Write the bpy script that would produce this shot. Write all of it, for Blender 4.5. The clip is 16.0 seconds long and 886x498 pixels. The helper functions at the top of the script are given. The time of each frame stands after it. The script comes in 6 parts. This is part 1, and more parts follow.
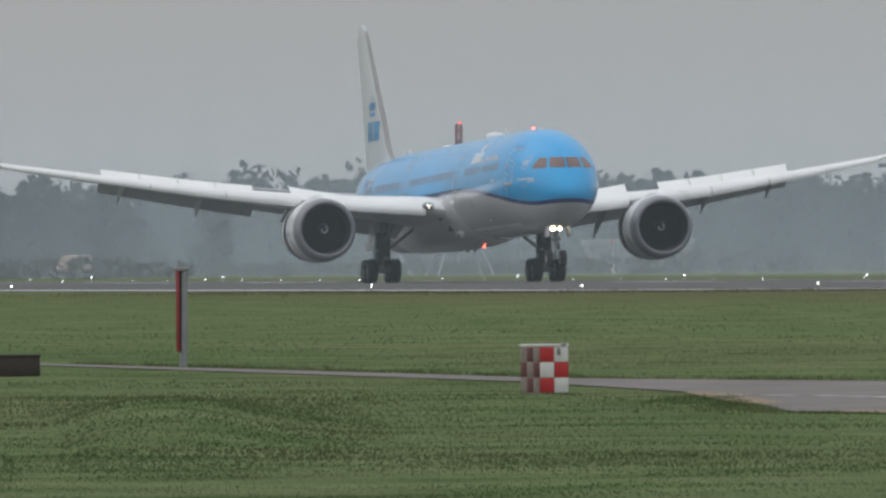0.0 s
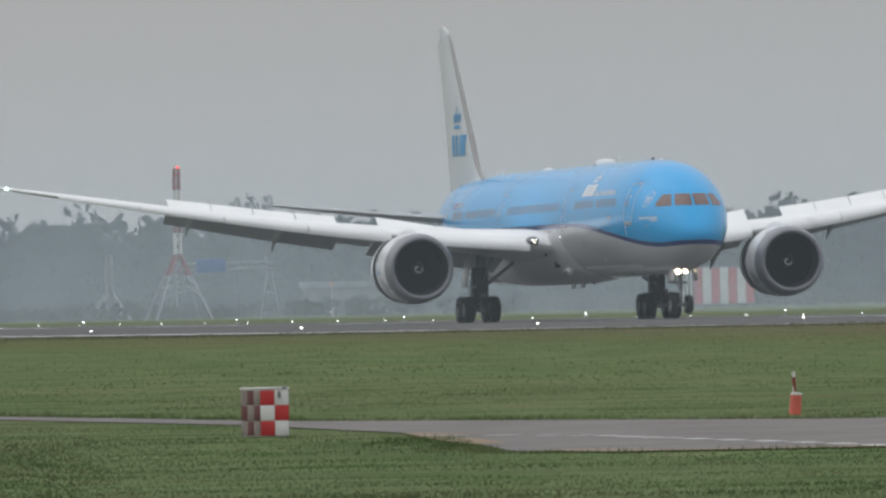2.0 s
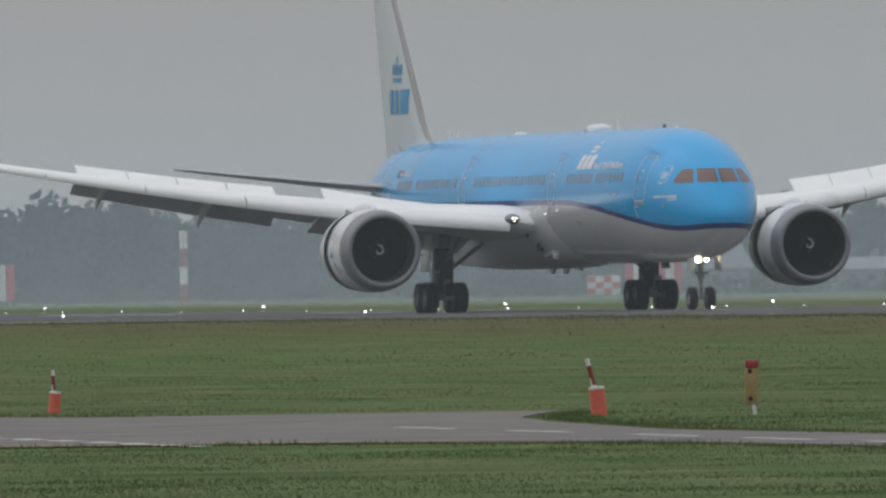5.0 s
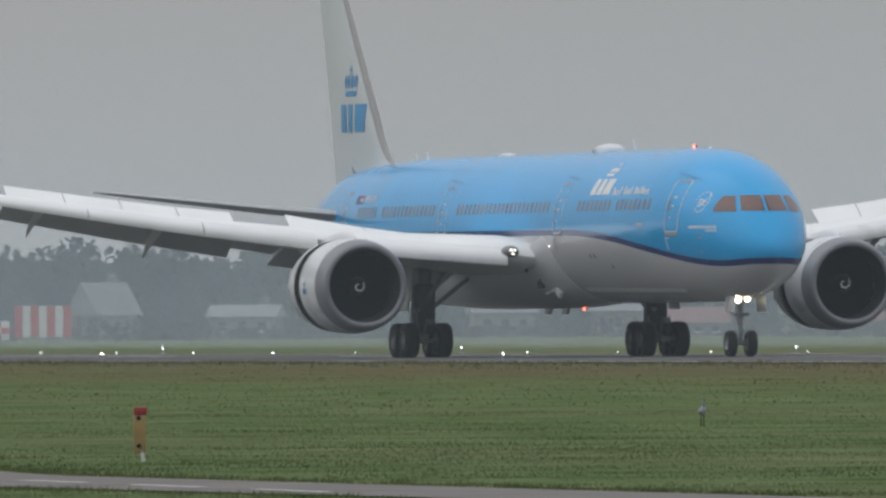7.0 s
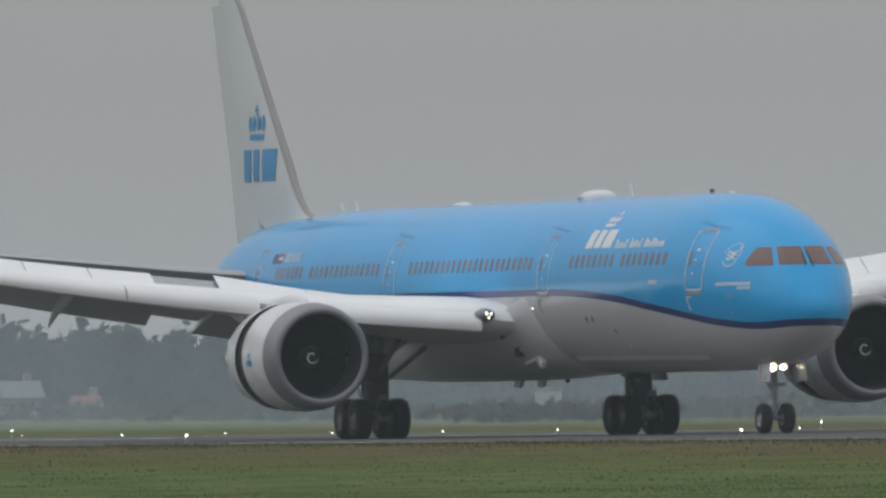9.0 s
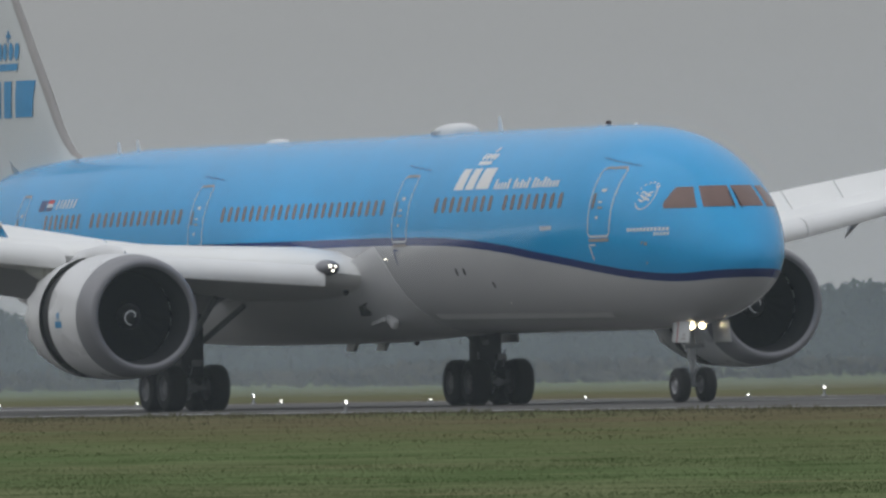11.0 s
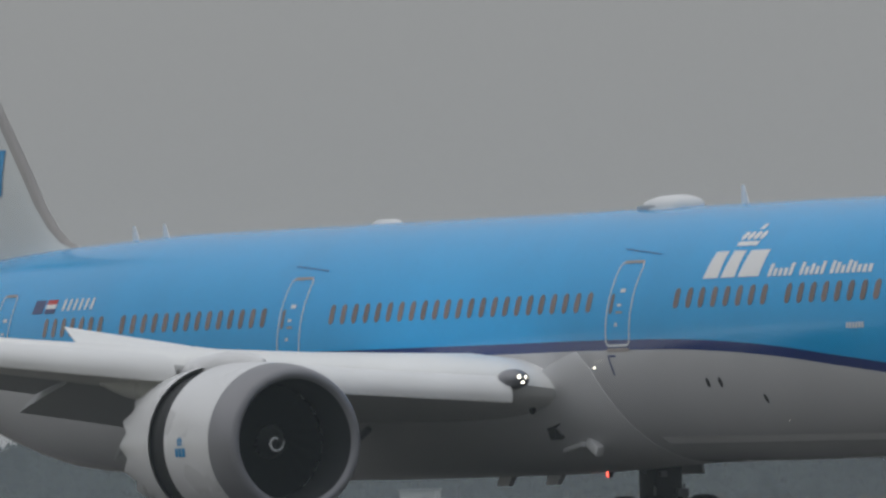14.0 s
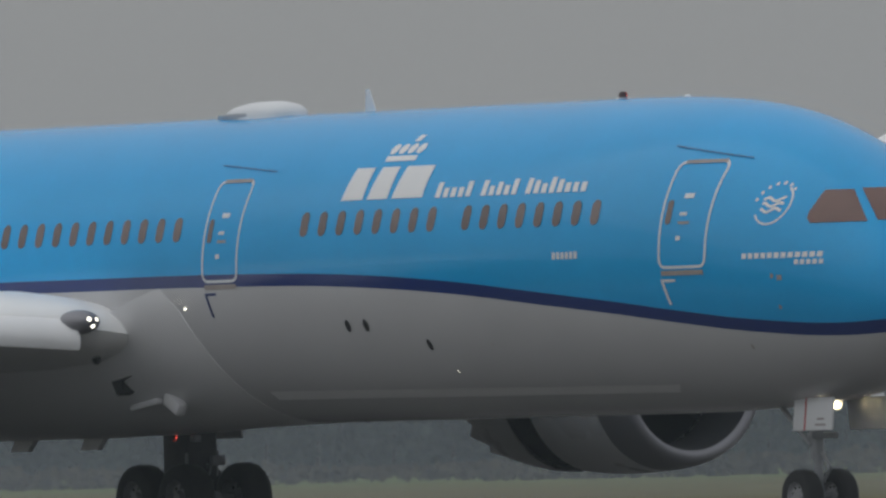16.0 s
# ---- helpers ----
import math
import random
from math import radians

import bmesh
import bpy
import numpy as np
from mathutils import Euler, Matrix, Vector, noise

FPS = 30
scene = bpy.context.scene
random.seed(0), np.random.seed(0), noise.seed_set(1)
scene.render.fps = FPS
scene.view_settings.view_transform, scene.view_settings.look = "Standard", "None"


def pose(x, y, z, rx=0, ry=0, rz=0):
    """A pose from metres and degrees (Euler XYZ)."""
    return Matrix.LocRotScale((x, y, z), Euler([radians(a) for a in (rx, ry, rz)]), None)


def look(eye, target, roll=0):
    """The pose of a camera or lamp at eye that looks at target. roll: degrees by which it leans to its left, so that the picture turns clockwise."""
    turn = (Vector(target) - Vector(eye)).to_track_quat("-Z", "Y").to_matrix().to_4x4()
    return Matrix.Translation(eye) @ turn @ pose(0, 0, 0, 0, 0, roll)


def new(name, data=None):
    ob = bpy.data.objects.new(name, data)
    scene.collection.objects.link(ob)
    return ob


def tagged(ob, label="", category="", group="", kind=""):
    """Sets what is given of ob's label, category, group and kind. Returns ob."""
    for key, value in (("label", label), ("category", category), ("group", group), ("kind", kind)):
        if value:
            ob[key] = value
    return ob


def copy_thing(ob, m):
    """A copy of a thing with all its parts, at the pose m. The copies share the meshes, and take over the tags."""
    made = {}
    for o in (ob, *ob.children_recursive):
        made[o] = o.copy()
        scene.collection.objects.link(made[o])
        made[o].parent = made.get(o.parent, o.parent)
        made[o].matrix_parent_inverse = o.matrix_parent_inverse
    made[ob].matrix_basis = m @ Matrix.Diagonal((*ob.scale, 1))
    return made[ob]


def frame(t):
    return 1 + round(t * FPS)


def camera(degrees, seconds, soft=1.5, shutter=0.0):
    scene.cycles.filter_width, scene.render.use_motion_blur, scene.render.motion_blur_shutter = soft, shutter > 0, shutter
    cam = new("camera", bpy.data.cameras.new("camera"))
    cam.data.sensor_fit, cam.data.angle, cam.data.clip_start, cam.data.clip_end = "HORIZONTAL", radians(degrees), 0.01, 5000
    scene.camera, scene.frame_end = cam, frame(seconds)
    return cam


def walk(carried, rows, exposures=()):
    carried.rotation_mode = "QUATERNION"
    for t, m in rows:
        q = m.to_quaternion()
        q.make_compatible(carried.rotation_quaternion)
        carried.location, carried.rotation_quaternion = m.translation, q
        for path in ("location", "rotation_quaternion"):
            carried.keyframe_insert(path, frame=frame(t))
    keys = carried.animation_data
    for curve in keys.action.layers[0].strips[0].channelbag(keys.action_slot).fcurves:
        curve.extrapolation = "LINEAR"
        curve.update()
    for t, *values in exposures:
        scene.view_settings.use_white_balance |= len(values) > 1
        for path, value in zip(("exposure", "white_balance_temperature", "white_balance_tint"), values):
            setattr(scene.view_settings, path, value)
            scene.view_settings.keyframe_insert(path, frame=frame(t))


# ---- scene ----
# ------------------------------------------------------------------ camera
EYE_Z = 1.45          # eye height over the runway
LINE_Y = 218.0        # distance of the runway's landing line


def view(pan, tilt, lean):
    """The camera on its tripod, turned by degrees."""
    return pose(0, 0, EYE_Z, 90 + tilt, 0, -pan) @ pose(0, 0, 0, 0, 0, lean)


cam = camera(2.4925, 16.0, soft=2.6)
walk(cam, [
    (0.0, view(-79.517, 0.025, -0.51)),
    (0.5, view(-79.381, -0.001, -0.75)),
    (1.0, view(-79.278, 0.025, -0.87)),
    (1.5, view(-79.064, 0.078, -1.13)),
    (2.0, view(-78.724, 0.133, -1.25)),
    (2.5, view(-78.457, 0.101, -1.22)),
    (3.0, view(-78.209, 0.116, -1.39)),
    (3.5, view(-77.754, 0.201, -1.55)),
    (4.0, view(-77.324, 0.259, -1.16)),
    (4.5, view(-76.990, 0.223, -0.99)),
    (4.7, view(-76.861, 0.161, -0.98)),
    (6.8, view(-75.090, 0.186, -0.23)),
    (7.0, view(-74.925, 0.204, -0.38)),
    (7.5, view(-74.444, 0.246, -0.61)),
    (8.0, view(-73.797, 0.303, -1.15)),
    (8.5, view(-73.253, 0.363, -1.00)),
    (9.0, view(-72.709, 0.414, -0.93)),
    (9.5, view(-72.114, 0.414, -1.16)),
    (10.0, view(-71.324, 0.335, -1.45)),
    (10.2, view(-70.983, 0.303, -1.32)),
    (12.3, view(-67.813, 0.498, -2.06)),
    (12.5, view(-67.508, 0.518, -2.19)),
    (13.0, view(-66.779, 0.541, -1.89)),
    (13.5, view(-65.983, 0.582, -1.47)),
    (14.0, view(-64.908, 0.702, -1.49)),
    (14.5, view(-63.555, 0.776, -1.78)),
    (15.0, view(-61.872, 0.798, -1.57)),
    (15.5, view(-60.208, 0.725, -1.35)),
    (16.0, view(-58.437, 0.580, -1.33)),
], exposures=[(0, -0.08), (1.5, 0.02), (3.5, -0.1), (4.5, -0.24), (7, -0.13), (9, -0.27), (10, -0.32), (12.5, -0.28), (13.5, -0.42), (14.5, -0.53), (15.5, -0.6), (16, -0.56)])

# ------------------------------------------------------------------ light: an overcast sky
world = bpy.data.worlds.new("overcast_sky")
scene.world = world
world.use_nodes = True
wn, wl = world.node_tree.nodes, world.node_tree.links
wn.clear()
w_out = wn.new("ShaderNodeOutputWorld")
w_bg = wn.new("ShaderNodeBackground")
w_sky = wn.new("ShaderNodeTexSky")
w_sky.sky_type = 'NISHITA'
w_sky.sun_disc = False
w_sky.sun_elevation, w_sky.sun_rotation = radians(48), radians(200)
w_co = wn.new("ShaderNodeTexCoord")
w_sep = wn.new("ShaderNodeSeparateXYZ")
w_ramp = wn.new("ShaderNodeValToRGB")      # cloud deck: about three times as bright overhead as at the horizon
w_ramp.color_ramp.elements[0].position, w_ramp.color_ramp.elements[0].color = 0.0, (0.385, 0.392, 0.408, 1)
w_ramp.color_ramp.elements[1].position, w_ramp.color_ramp.elements[1].color = 1.0, (1.10, 1.13, 1.16, 1)
w_low = w_ramp.color_ramp.elements.new(0.016)
w_low.color = (0.335, 0.341, 0.355, 1)
w_mid = w_ramp.color_ramp.elements.new(0.10)
w_mid.color = (0.44, 0.448, 0.467, 1)
w_mix = wn.new("ShaderNodeMix")
w_mix.data_type = 'RGBA'
w_mix.inputs["Factor"].default_value = 0.985
wl.new(w_co.outputs["Generated"], w_sep.inputs[0])
wl.new(w_sep.outputs["Z"], w_ramp.inputs[0])
wl.new(w_sky.outputs[0], w_mix.inputs["A"])
wl.new(w_ramp.outputs[0], w_mix.inputs["B"])
wl.new(w_mix.outputs["Result"], w_bg.inputs[0])
w_bg.inputs[1].default_value = 1.0
wl.new(w_bg.outputs[0], w_out.inputs[0])

sun = new("sun", bpy.data.lights.new("sun", 'SUN'))
sun.data.energy, sun.data.angle, sun.data.color = 0.45, radians(70), (1.0, 0.97, 0.93)
sun.matrix_world = look((0, 0, 300), (150, 260, 0))


# ------------------------------------------------------------------ materials
def material(name, colour, rough=0.5, metal=0.0, vary=0.15, size=1.0, fine=0.0, bump=0.0, coat=0.0, spread=0.0, gloss=0.5):
    """Principled surface with stains at two scales in object space, fine relief and a random tint per piece."""
    m = bpy.data.materials.new(name)
    m.use_nodes = True
    n, l = m.node_tree.nodes, m.node_tree.links
    b = n["Principled BSDF"]
    b.inputs["Roughness"].default_value, b.inputs["Metallic"].default_value = rough, metal
    b.inputs["Coat Weight"].default_value = coat
    b.inputs["Specular IOR Level"].default_value = gloss
    co = n.new("ShaderNodeTexCoord")
    big, small = n.new("ShaderNodeTexNoise"), n.new("ShaderNodeTexNoise")
    big.inputs["Scale"].default_value, big.inputs["Detail"].default_value = 1.0 / size, 5
    small.inputs["Scale"].default_value, small.inputs["Detail"].default_value = 9.0 / size, 4
    l.new(co.outputs["Object"], big.inputs["Vector"])
    l.new(co.outputs["Object"], small.inputs["Vector"])
    add = n.new("ShaderNodeMath")
    add.operation = 'MULTIPLY_ADD'
    add.inputs[1].default_value = 0.45
    l.new(small.outputs["Fac"], add.inputs[0])
    l.new(big.outputs["Fac"], add.inputs[2])
    rng = n.new("ShaderNodeMapRange")
    rng.inputs["From Min"].default_value, rng.inputs["From Max"].default_value = 0.45, 1.0
    rng.inputs["To Min"].default_value, rng.inputs["To Max"].default_value = 1 - vary, 1 + vary
    l.new(add.outputs[0], rng.inputs["Value"])
    hsv = n.new("ShaderNodeHueSaturation")
    hsv.inputs["Color"].default_value = (*colour, 1)
    if spread:
        info = n.new("ShaderNodeObjectInfo")
        r2 = n.new("ShaderNodeMapRange")
        r2.inputs["To Min"].default_value, r2.inputs["To Max"].default_value = 1 - spread, 1 + spread
        l.new(info.outputs["Random"], r2.inputs["Value"])
        mul = n.new("ShaderNodeMath")
        mul.operation = 'MULTIPLY'
        l.new(rng.outputs[0], mul.inputs[0])
        l.new(r2.outputs[0], mul.inputs[1])
        l.new(mul.outputs[0], hsv.inputs["Value"])
    else:
        l.new(rng.outputs[0], hsv.inputs["Value"])
    l.new(hsv.outputs[0], b.inputs["Base Color"])
    rr = n.new("ShaderNodeMapRange")
    rr.inputs["To Min"].default_value, rr.inputs["To Max"].default_value = max(rough - 0.08, 0.02), min(rough + 0.1, 1)
    l.new(big.outputs["Fac"], rr.inputs["Value"])
    l.new(rr.outputs[0], b.inputs["Roughness"])
    if bump:
        bp = n.new("ShaderNodeBump")
        bp.inputs["Strength"].default_value, bp.inputs["Distance"].default_value = bump, fine or 0.01
        l.new(small.outputs["Fac"], bp.inputs["Height"])
        l.new(bp.outputs[0], b.inputs["Normal"])
    return m


def glow(name, colour, strength):
    m = bpy.data.materials.new(name)
    m.use_nodes = True
    b = m.node_tree.nodes["Principled BSDF"]
    b.inputs["Base Color"].default_value = (*colour, 1)
    b.inputs["Emission Color"].default_value = (*colour, 1)
    b.inputs["Emission Strength"].default_value = strength
    return m


BLUE, DARK_BLUE, BELLY = (0.005, 0.37, 0.78), (0.008, 0.03, 0.17), (0.55, 0.55, 0.56)
STRIPE = [(0.0, 3.53), (0.027, 3.54), (0.067, 3.46), (0.114, 3.56), (0.17, 3.79), (0.21, 3.97), (0.274, 4.22), (0.342, 4.47), (0.438, 4.69), (0.52, 4.76), (0.7, 4.78), (1.0, 4.8)]


def livery():
    """Fuselage paint: light blue above a wavy dark blue line, pale grey below."""
    m = material("fuselage_paint", BLUE, rough=0.13, vary=0.06, size=3.0, gloss=0.38)
    n, l = m.node_tree.nodes, m.node_tree.links
    b = n["Principled BSDF"]
    src = b.inputs["Base Color"].links[0].from_socket
    hsv = src.node
    co = n.new("ShaderNodeTexCoord")
    sep = n.new("ShaderNodeSeparateXYZ")
    l.new(co.outputs["Object"], sep.inputs[0])
    frac = n.new("ShaderNodeMath")
    frac.operation = 'DIVIDE'
    frac.inputs[1].default_value = -40.0
    l.new(sep.outputs["X"], frac.inputs[0])
    cur = n.new("ShaderNodeFloatCurve")
    c = cur.mapping.curves[0]
    while len(c.points) < len(STRIPE):
        c.points.new(0.5, 0.5)
    for p, (u, z) in zip(c.points, sorted(STRIPE)):
        p.location = (u, z / 10)
    cur.mapping.update()
    l.new(frac.outputs[0], cur.inputs["Value"])
    hz = n.new("ShaderNodeMath")
    hz.operation = 'MULTIPLY_ADD'
    hz.inputs[1].default_value = -10.0
    l.new(cur.outputs[0], hz.inputs[0])
    l.new(sep.outputs["Z"], hz.inputs[2])           # height over the lower border
    above = n.new("ShaderNodeMath")
    above.operation = 'GREATER_THAN'
    above.inputs[1].default_value = 0.0
    l.new(hz.outputs[0], above.inputs[0])
    wide = n.new("ShaderNodeMath")
    wide.operation = 'GREATER_THAN'
    wide.inputs[1].default_value = 0.24
    l.new(hz.outputs[0], wide.inputs[0])
    m1, m2 = n.new("ShaderNodeMix"), n.new("ShaderNodeMix")
    m1.data_type = m2.data_type = 'RGBA'
    m1.inputs["A"].default_value, m1.inputs["B"].default_value = (*BELLY, 1), (*DARK_BLUE, 1)
    l.new(above.outputs[0], m1.inputs["Factor"])
    m2.inputs["B"].default_value = (*BLUE, 1)
    l.new(m1.outputs["Result"], m2.inputs["A"])
    l.new(wide.outputs[0], m2.inputs["Factor"])
    l.new(m2.outputs["Result"], hsv.inputs["Color"])
    return m


def grass_material(name, green, brown, size=1.0, scale=(0.02, 0.11, 1), lift=0.0, dry=0.0):
    """Grass colour in patches of two sizes; lift turns the shading of blades towards that of the sward, dry browns the strip along the runway."""
    m = material(name, green, rough=0.95, vary=0.32, size=size, fine=0.05, bump=0.0 if lift else 0.5, gloss=0.0)
    n, l = m.node_tree.nodes, m.node_tree.links
    hsv = [x for x in n if x.bl_idname == "ShaderNodeHueSaturation"][0]
    co = [x for x in n if x.bl_idname == "ShaderNodeTexCoord"][0]

    def patches(scl, lo, hi):
        mp = n.new("ShaderNodeMapping")
        mp.inputs["Scale"].default_value = scl
        tx = n.new("ShaderNodeTexNoise")
        tx.inputs["Scale"].default_value, tx.inputs["Detail"].default_value = 1.0, 5
        rp = n.new("ShaderNodeMapRange")
        rp.inputs["From Min"].default_value, rp.inputs["From Max"].default_value = lo, hi
        l.new(co.outputs["Object"], mp.inputs[0])
        l.new(mp.outputs[0], tx.inputs["Vector"])
        l.new(tx.outputs["Fac"], rp.inputs["Value"])
        return rp.outputs[0]

    def blend(fac, a, b):
        mx = n.new("ShaderNodeMix")
        mx.data_type = 'RGBA'
        l.new(fac, mx.inputs["Factor"])
        for socket, v in (("A", a), ("B", b)):
            if isinstance(v, tuple):
                mx.inputs[socket].default_value = (*v, 1)
            else:
                l.new(v, mx.inputs[socket])
        return mx.outputs["Result"]

    colour = blend(patches(scale, 0.40, 0.68), green, brown)
    deep = tuple(c * k for c, k in zip(green, (0.58, 0.70, 0.58)))
    colour = blend(patches((0.30, 0.55, 1), 0.48, 0.70), colour, deep)
    colour = blend(patches((0.23, 0.31, 1), 0.64, 0.76), colour, (0.24, 0.205, 0.125))
    if dry:
        sep = n.new("ShaderNodeSeparateXYZ")
        l.new(co.outputs["Object"], sep.inputs[0])
        across, along, mul, mul2 = n.new("ShaderNodeMapRange"), n.new("ShaderNodeMapRange"), n.new("ShaderNodeMath"), n.new("ShaderNodeMath")
        across.interpolation_type = 'SMOOTHSTEP'
        across.inputs["From Min"].default_value, across.inputs["From Max"].default_value = 100, 165
        along.inputs["From Min"].default_value, along.inputs["From Max"].default_value = -1000, -680
        along.inputs["To Min"].default_value, along.inputs["To Max"].default_value = 0.3 * dry, dry
        l.new(sep.outputs["Y"], across.inputs["Value"])
        l.new(sep.outputs["X"], along.inputs["Value"])
        mul.operation = mul2.operation = 'MULTIPLY'
        l.new(across.outputs[0], mul.inputs[0])
        l.new(along.outputs[0], mul.inputs[1])
        l.new(mul.outputs[0], mul2.inputs[0])
        l.new(patches((0.03, 0.09, 1), 0.26, 0.52), mul2.inputs[1])
        colour = blend(mul2.outputs[0], colour, (0.134, 0.117, 0.068))
    l.new(colour, hsv.inputs["Color"])
    if lift:                        # blades are thin and let light through
        skyward(m, lift)
        thin, mix = n.new("ShaderNodeBsdfTranslucent"), n.new("ShaderNodeMixShader")
        l.new(hsv.outputs[0], thin.inputs["Color"])
        l.new(n["Principled BSDF"].outputs[0], mix.inputs[1])
        l.new(thin.outputs[0], mix.inputs[2])
        l.new(mix.outputs[0], n["Material Output"].inputs["Surface"])
    return m


def skyward(m, lift, axis="Z"):
    """Leaves and blades take light from all round: their shading leans towards the zenith, that of a spinning fan towards its axis."""
    n, l = m.node_tree.nodes, m.node_tree.links
    geo, up, add = n.new("ShaderNodeNewGeometry"), n.new("ShaderNodeCombineXYZ"), n.new("ShaderNodeVectorMath")
    unit = n.new("ShaderNodeVectorMath")
    up.inputs[axis].default_value = lift
    l.new(geo.outputs["Normal"], add.inputs[0])
    l.new(up.outputs[0], add.inputs[1])
    unit.operation = 'NORMALIZE'
    l.new(add.outputs[0], unit.inputs[0])
    l.new(unit.outputs[0], n["Principled BSDF"].inputs["Normal"])


GRASS = grass_material("grass", (0.122, 0.162, 0.076), (0.150, 0.166, 0.088), 3.0, dry=1.0)
BLADES = grass_material("grass_blades", (0.150, 0.198, 0.092), (0.186, 0.204, 0.108), 5.0, (0.11, 0.16, 1), 6.0, 1.0)
TUFTS = grass_material("tall_grass", (0.100, 0.138, 0.060), (0.140, 0.150, 0.076), 0.9, (0.3, 0.3, 1), 0.7)
ASPHALT = material("asphalt", (0.096, 0.092, 0.087), 0.8, vary=0.25, size=4.0, fine=0.01, bump=0.4, gloss=0.12)
CONCRETE = material("worn_road", (0.18, 0.165, 0.155), 0.85, vary=0.3, size=1.5, fine=0.01, bump=0.3, gloss=0.15)
MARKING = material("white_marking", (0.62, 0.62, 0.60), 0.7, vary=0.25, size=0.6)
LIVERY = livery()
WHITE = material("white_paint", (0.76, 0.77, 0.78), 0.3, vary=0.07, size=2.5, coat=0.2)
WING_GREY = material("wing_grey", (0.88, 0.88, 0.87), 0.35, vary=0.06, size=1.8)
# darker copy of the wing grey; underside shade is put into the colour
SHADED_GREY = material("wing_shaded_grey", (0.42, 0.43, 0.45), 0.4, vary=0.1, size=1.6)
COWL = material("cowl_white", (0.74, 0.74, 0.75), 0.28, vary=0.06, size=1.2, coat=0.2)
LIP = material("inlet_lip_metal", (0.235, 0.232, 0.25), 0.38, metal=0.25, vary=0.08, size=0.5)
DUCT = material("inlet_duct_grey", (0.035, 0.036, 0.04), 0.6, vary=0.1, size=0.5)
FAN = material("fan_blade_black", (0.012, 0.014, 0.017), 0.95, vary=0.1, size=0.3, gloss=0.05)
skyward(FAN, 8.0, "X")
GAP = material("cascade_black", (0.015, 0.015, 0.017), 0.7, vary=0.3, size=0.2)
EXHAUST = material("exhaust_metal", (0.30, 0.28, 0.26), 0.4, metal=0.7, vary=0.2, size=0.4)
TYRE = material("tyre_rubber", (0.018, 0.018, 0.019), 0.8, vary=0.25, size=0.3)
HUB = material("wheel_hub_grey", (0.33, 0.33, 0.34), 0.45, metal=0.3, vary=0.2, size=0.2)
STRUT = material("gear_strut_grey", (0.30, 0.31, 0.32), 0.45, metal=0.2, vary=0.2, size=0.3)
GLASS = material("cockpit_glass", (0.16, 0.085, 0.07), 0.08, vary=0.1, size=0.6)
CABIN_GLASS = material("cabin_window_brown", (0.17, 0.13, 0.12), 0.15, vary=0.15, size=0.4, spread=0.2)
DOOR_LINE = material("door_outline_white", (0.72, 0.75, 0.78), 0.4, vary=0.05)
LOGO_BLUE = material("logo_blue", (0.025, 0.27, 0.55), 0.35, vary=0.05)
LOGO_WHITE = material("logo_white", (0.80, 0.81, 0.82), 0.35, vary=0.05)
BLACK = material("opening_black", (0.02, 0.02, 0.022), 0.6, vary=0.1)
RED = material("signal_red", (0.50, 0.035, 0.035), 0.55, vary=0.18, size=0.4)
SIGNAL_WHITE = material("signal_white", (0.72, 0.70, 0.67), 0.55, vary=0.15, size=0.4)
ORANGE = material("cone_orange", (0.62, 0.13, 0.09), 0.55, vary=0.15, size=0.3)
YELLOW = material("marker_yellow", (0.50, 0.34, 0.06), 0.6, vary=0.2, size=0.3)
GALV = material("galvanised_steel", (0.30, 0.31, 0.32), 0.5, metal=0.4, vary=0.2, size=0.3)
LAMP = glow("runway_lamp", (1.0, 0.97, 0.9), 11)
LAND = glow("landing_lamp", (1.0, 0.84, 0.52), 28)
BEACON = material("beacon_red_glass", (0.05, 0.02, 0.025), 0.3, vary=0.1)
FLASH = glow("beacon_flash", (1.0, 0.10, 0.07), 13)
OBSTRUCTION = glow("obstruction_red", (1.0, 0.06, 0.03), 2.0)


# ------------------------------------------------------------------ mesh helpers
def mesh_ob(name, bm, mat, smooth=True, angle=40):
    bmesh.ops.recalc_face_normals(bm, faces=bm.faces)
    me = bpy.data.meshes.new(name)
    bm.to_mesh(me)
    bm.free()
    me.materials.append(mat)
    if smooth:
        me.shade_smooth()
        me.set_sharp_from_angle(angle=radians(angle))
    return new(name, me)


def part(name, bm, mat, parent, label="", smooth=True, angle=40, at=None):
    ob = mesh_ob(name, bm, mat, smooth, angle)
    ob.parent = parent
    if at:
        ob.location = at
    return tagged(ob, label)


def empty(name, m=None):
    e = new(name)
    e.empty_display_size = 0.3
    if m is not None:
        e.matrix_basis = m
    return e


def rings(loops, cap0=True, cap1=True, closed=True):
    """A skin over rings of points of equal count."""
    bm = bmesh.new()
    vs = [[bm.verts.new(p) for p in lp] for lp in loops]
    k = len(vs[0])
    for a, b in zip(vs, vs[1:]):
        for i in range(k if closed else k - 1):
            j = (i + 1) % k
            bm.faces.new((a[i], a[j], b[j], b[i]))
    if cap0:
        bm.faces.new(vs[0])
    if cap1:
        bm.faces.new(list(reversed(vs[-1])))
    return bm


def lathe(profile, n=32, axis='x', cap0=False, cap1=False):
    """A body of revolution about x: profile of (x, radius)."""
    loops = []
    for x, r in profile:
        lp = []
        for i in range(n):
            a = 2 * math.pi * i / n
            c, s = r * math.cos(a), r * math.sin(a)
            lp.append((x, c, s) if axis == 'x' else ((c, x, s) if axis == 'y' else (c, s, x)))
        loops.append(lp)
    return rings(loops, cap0, cap1)


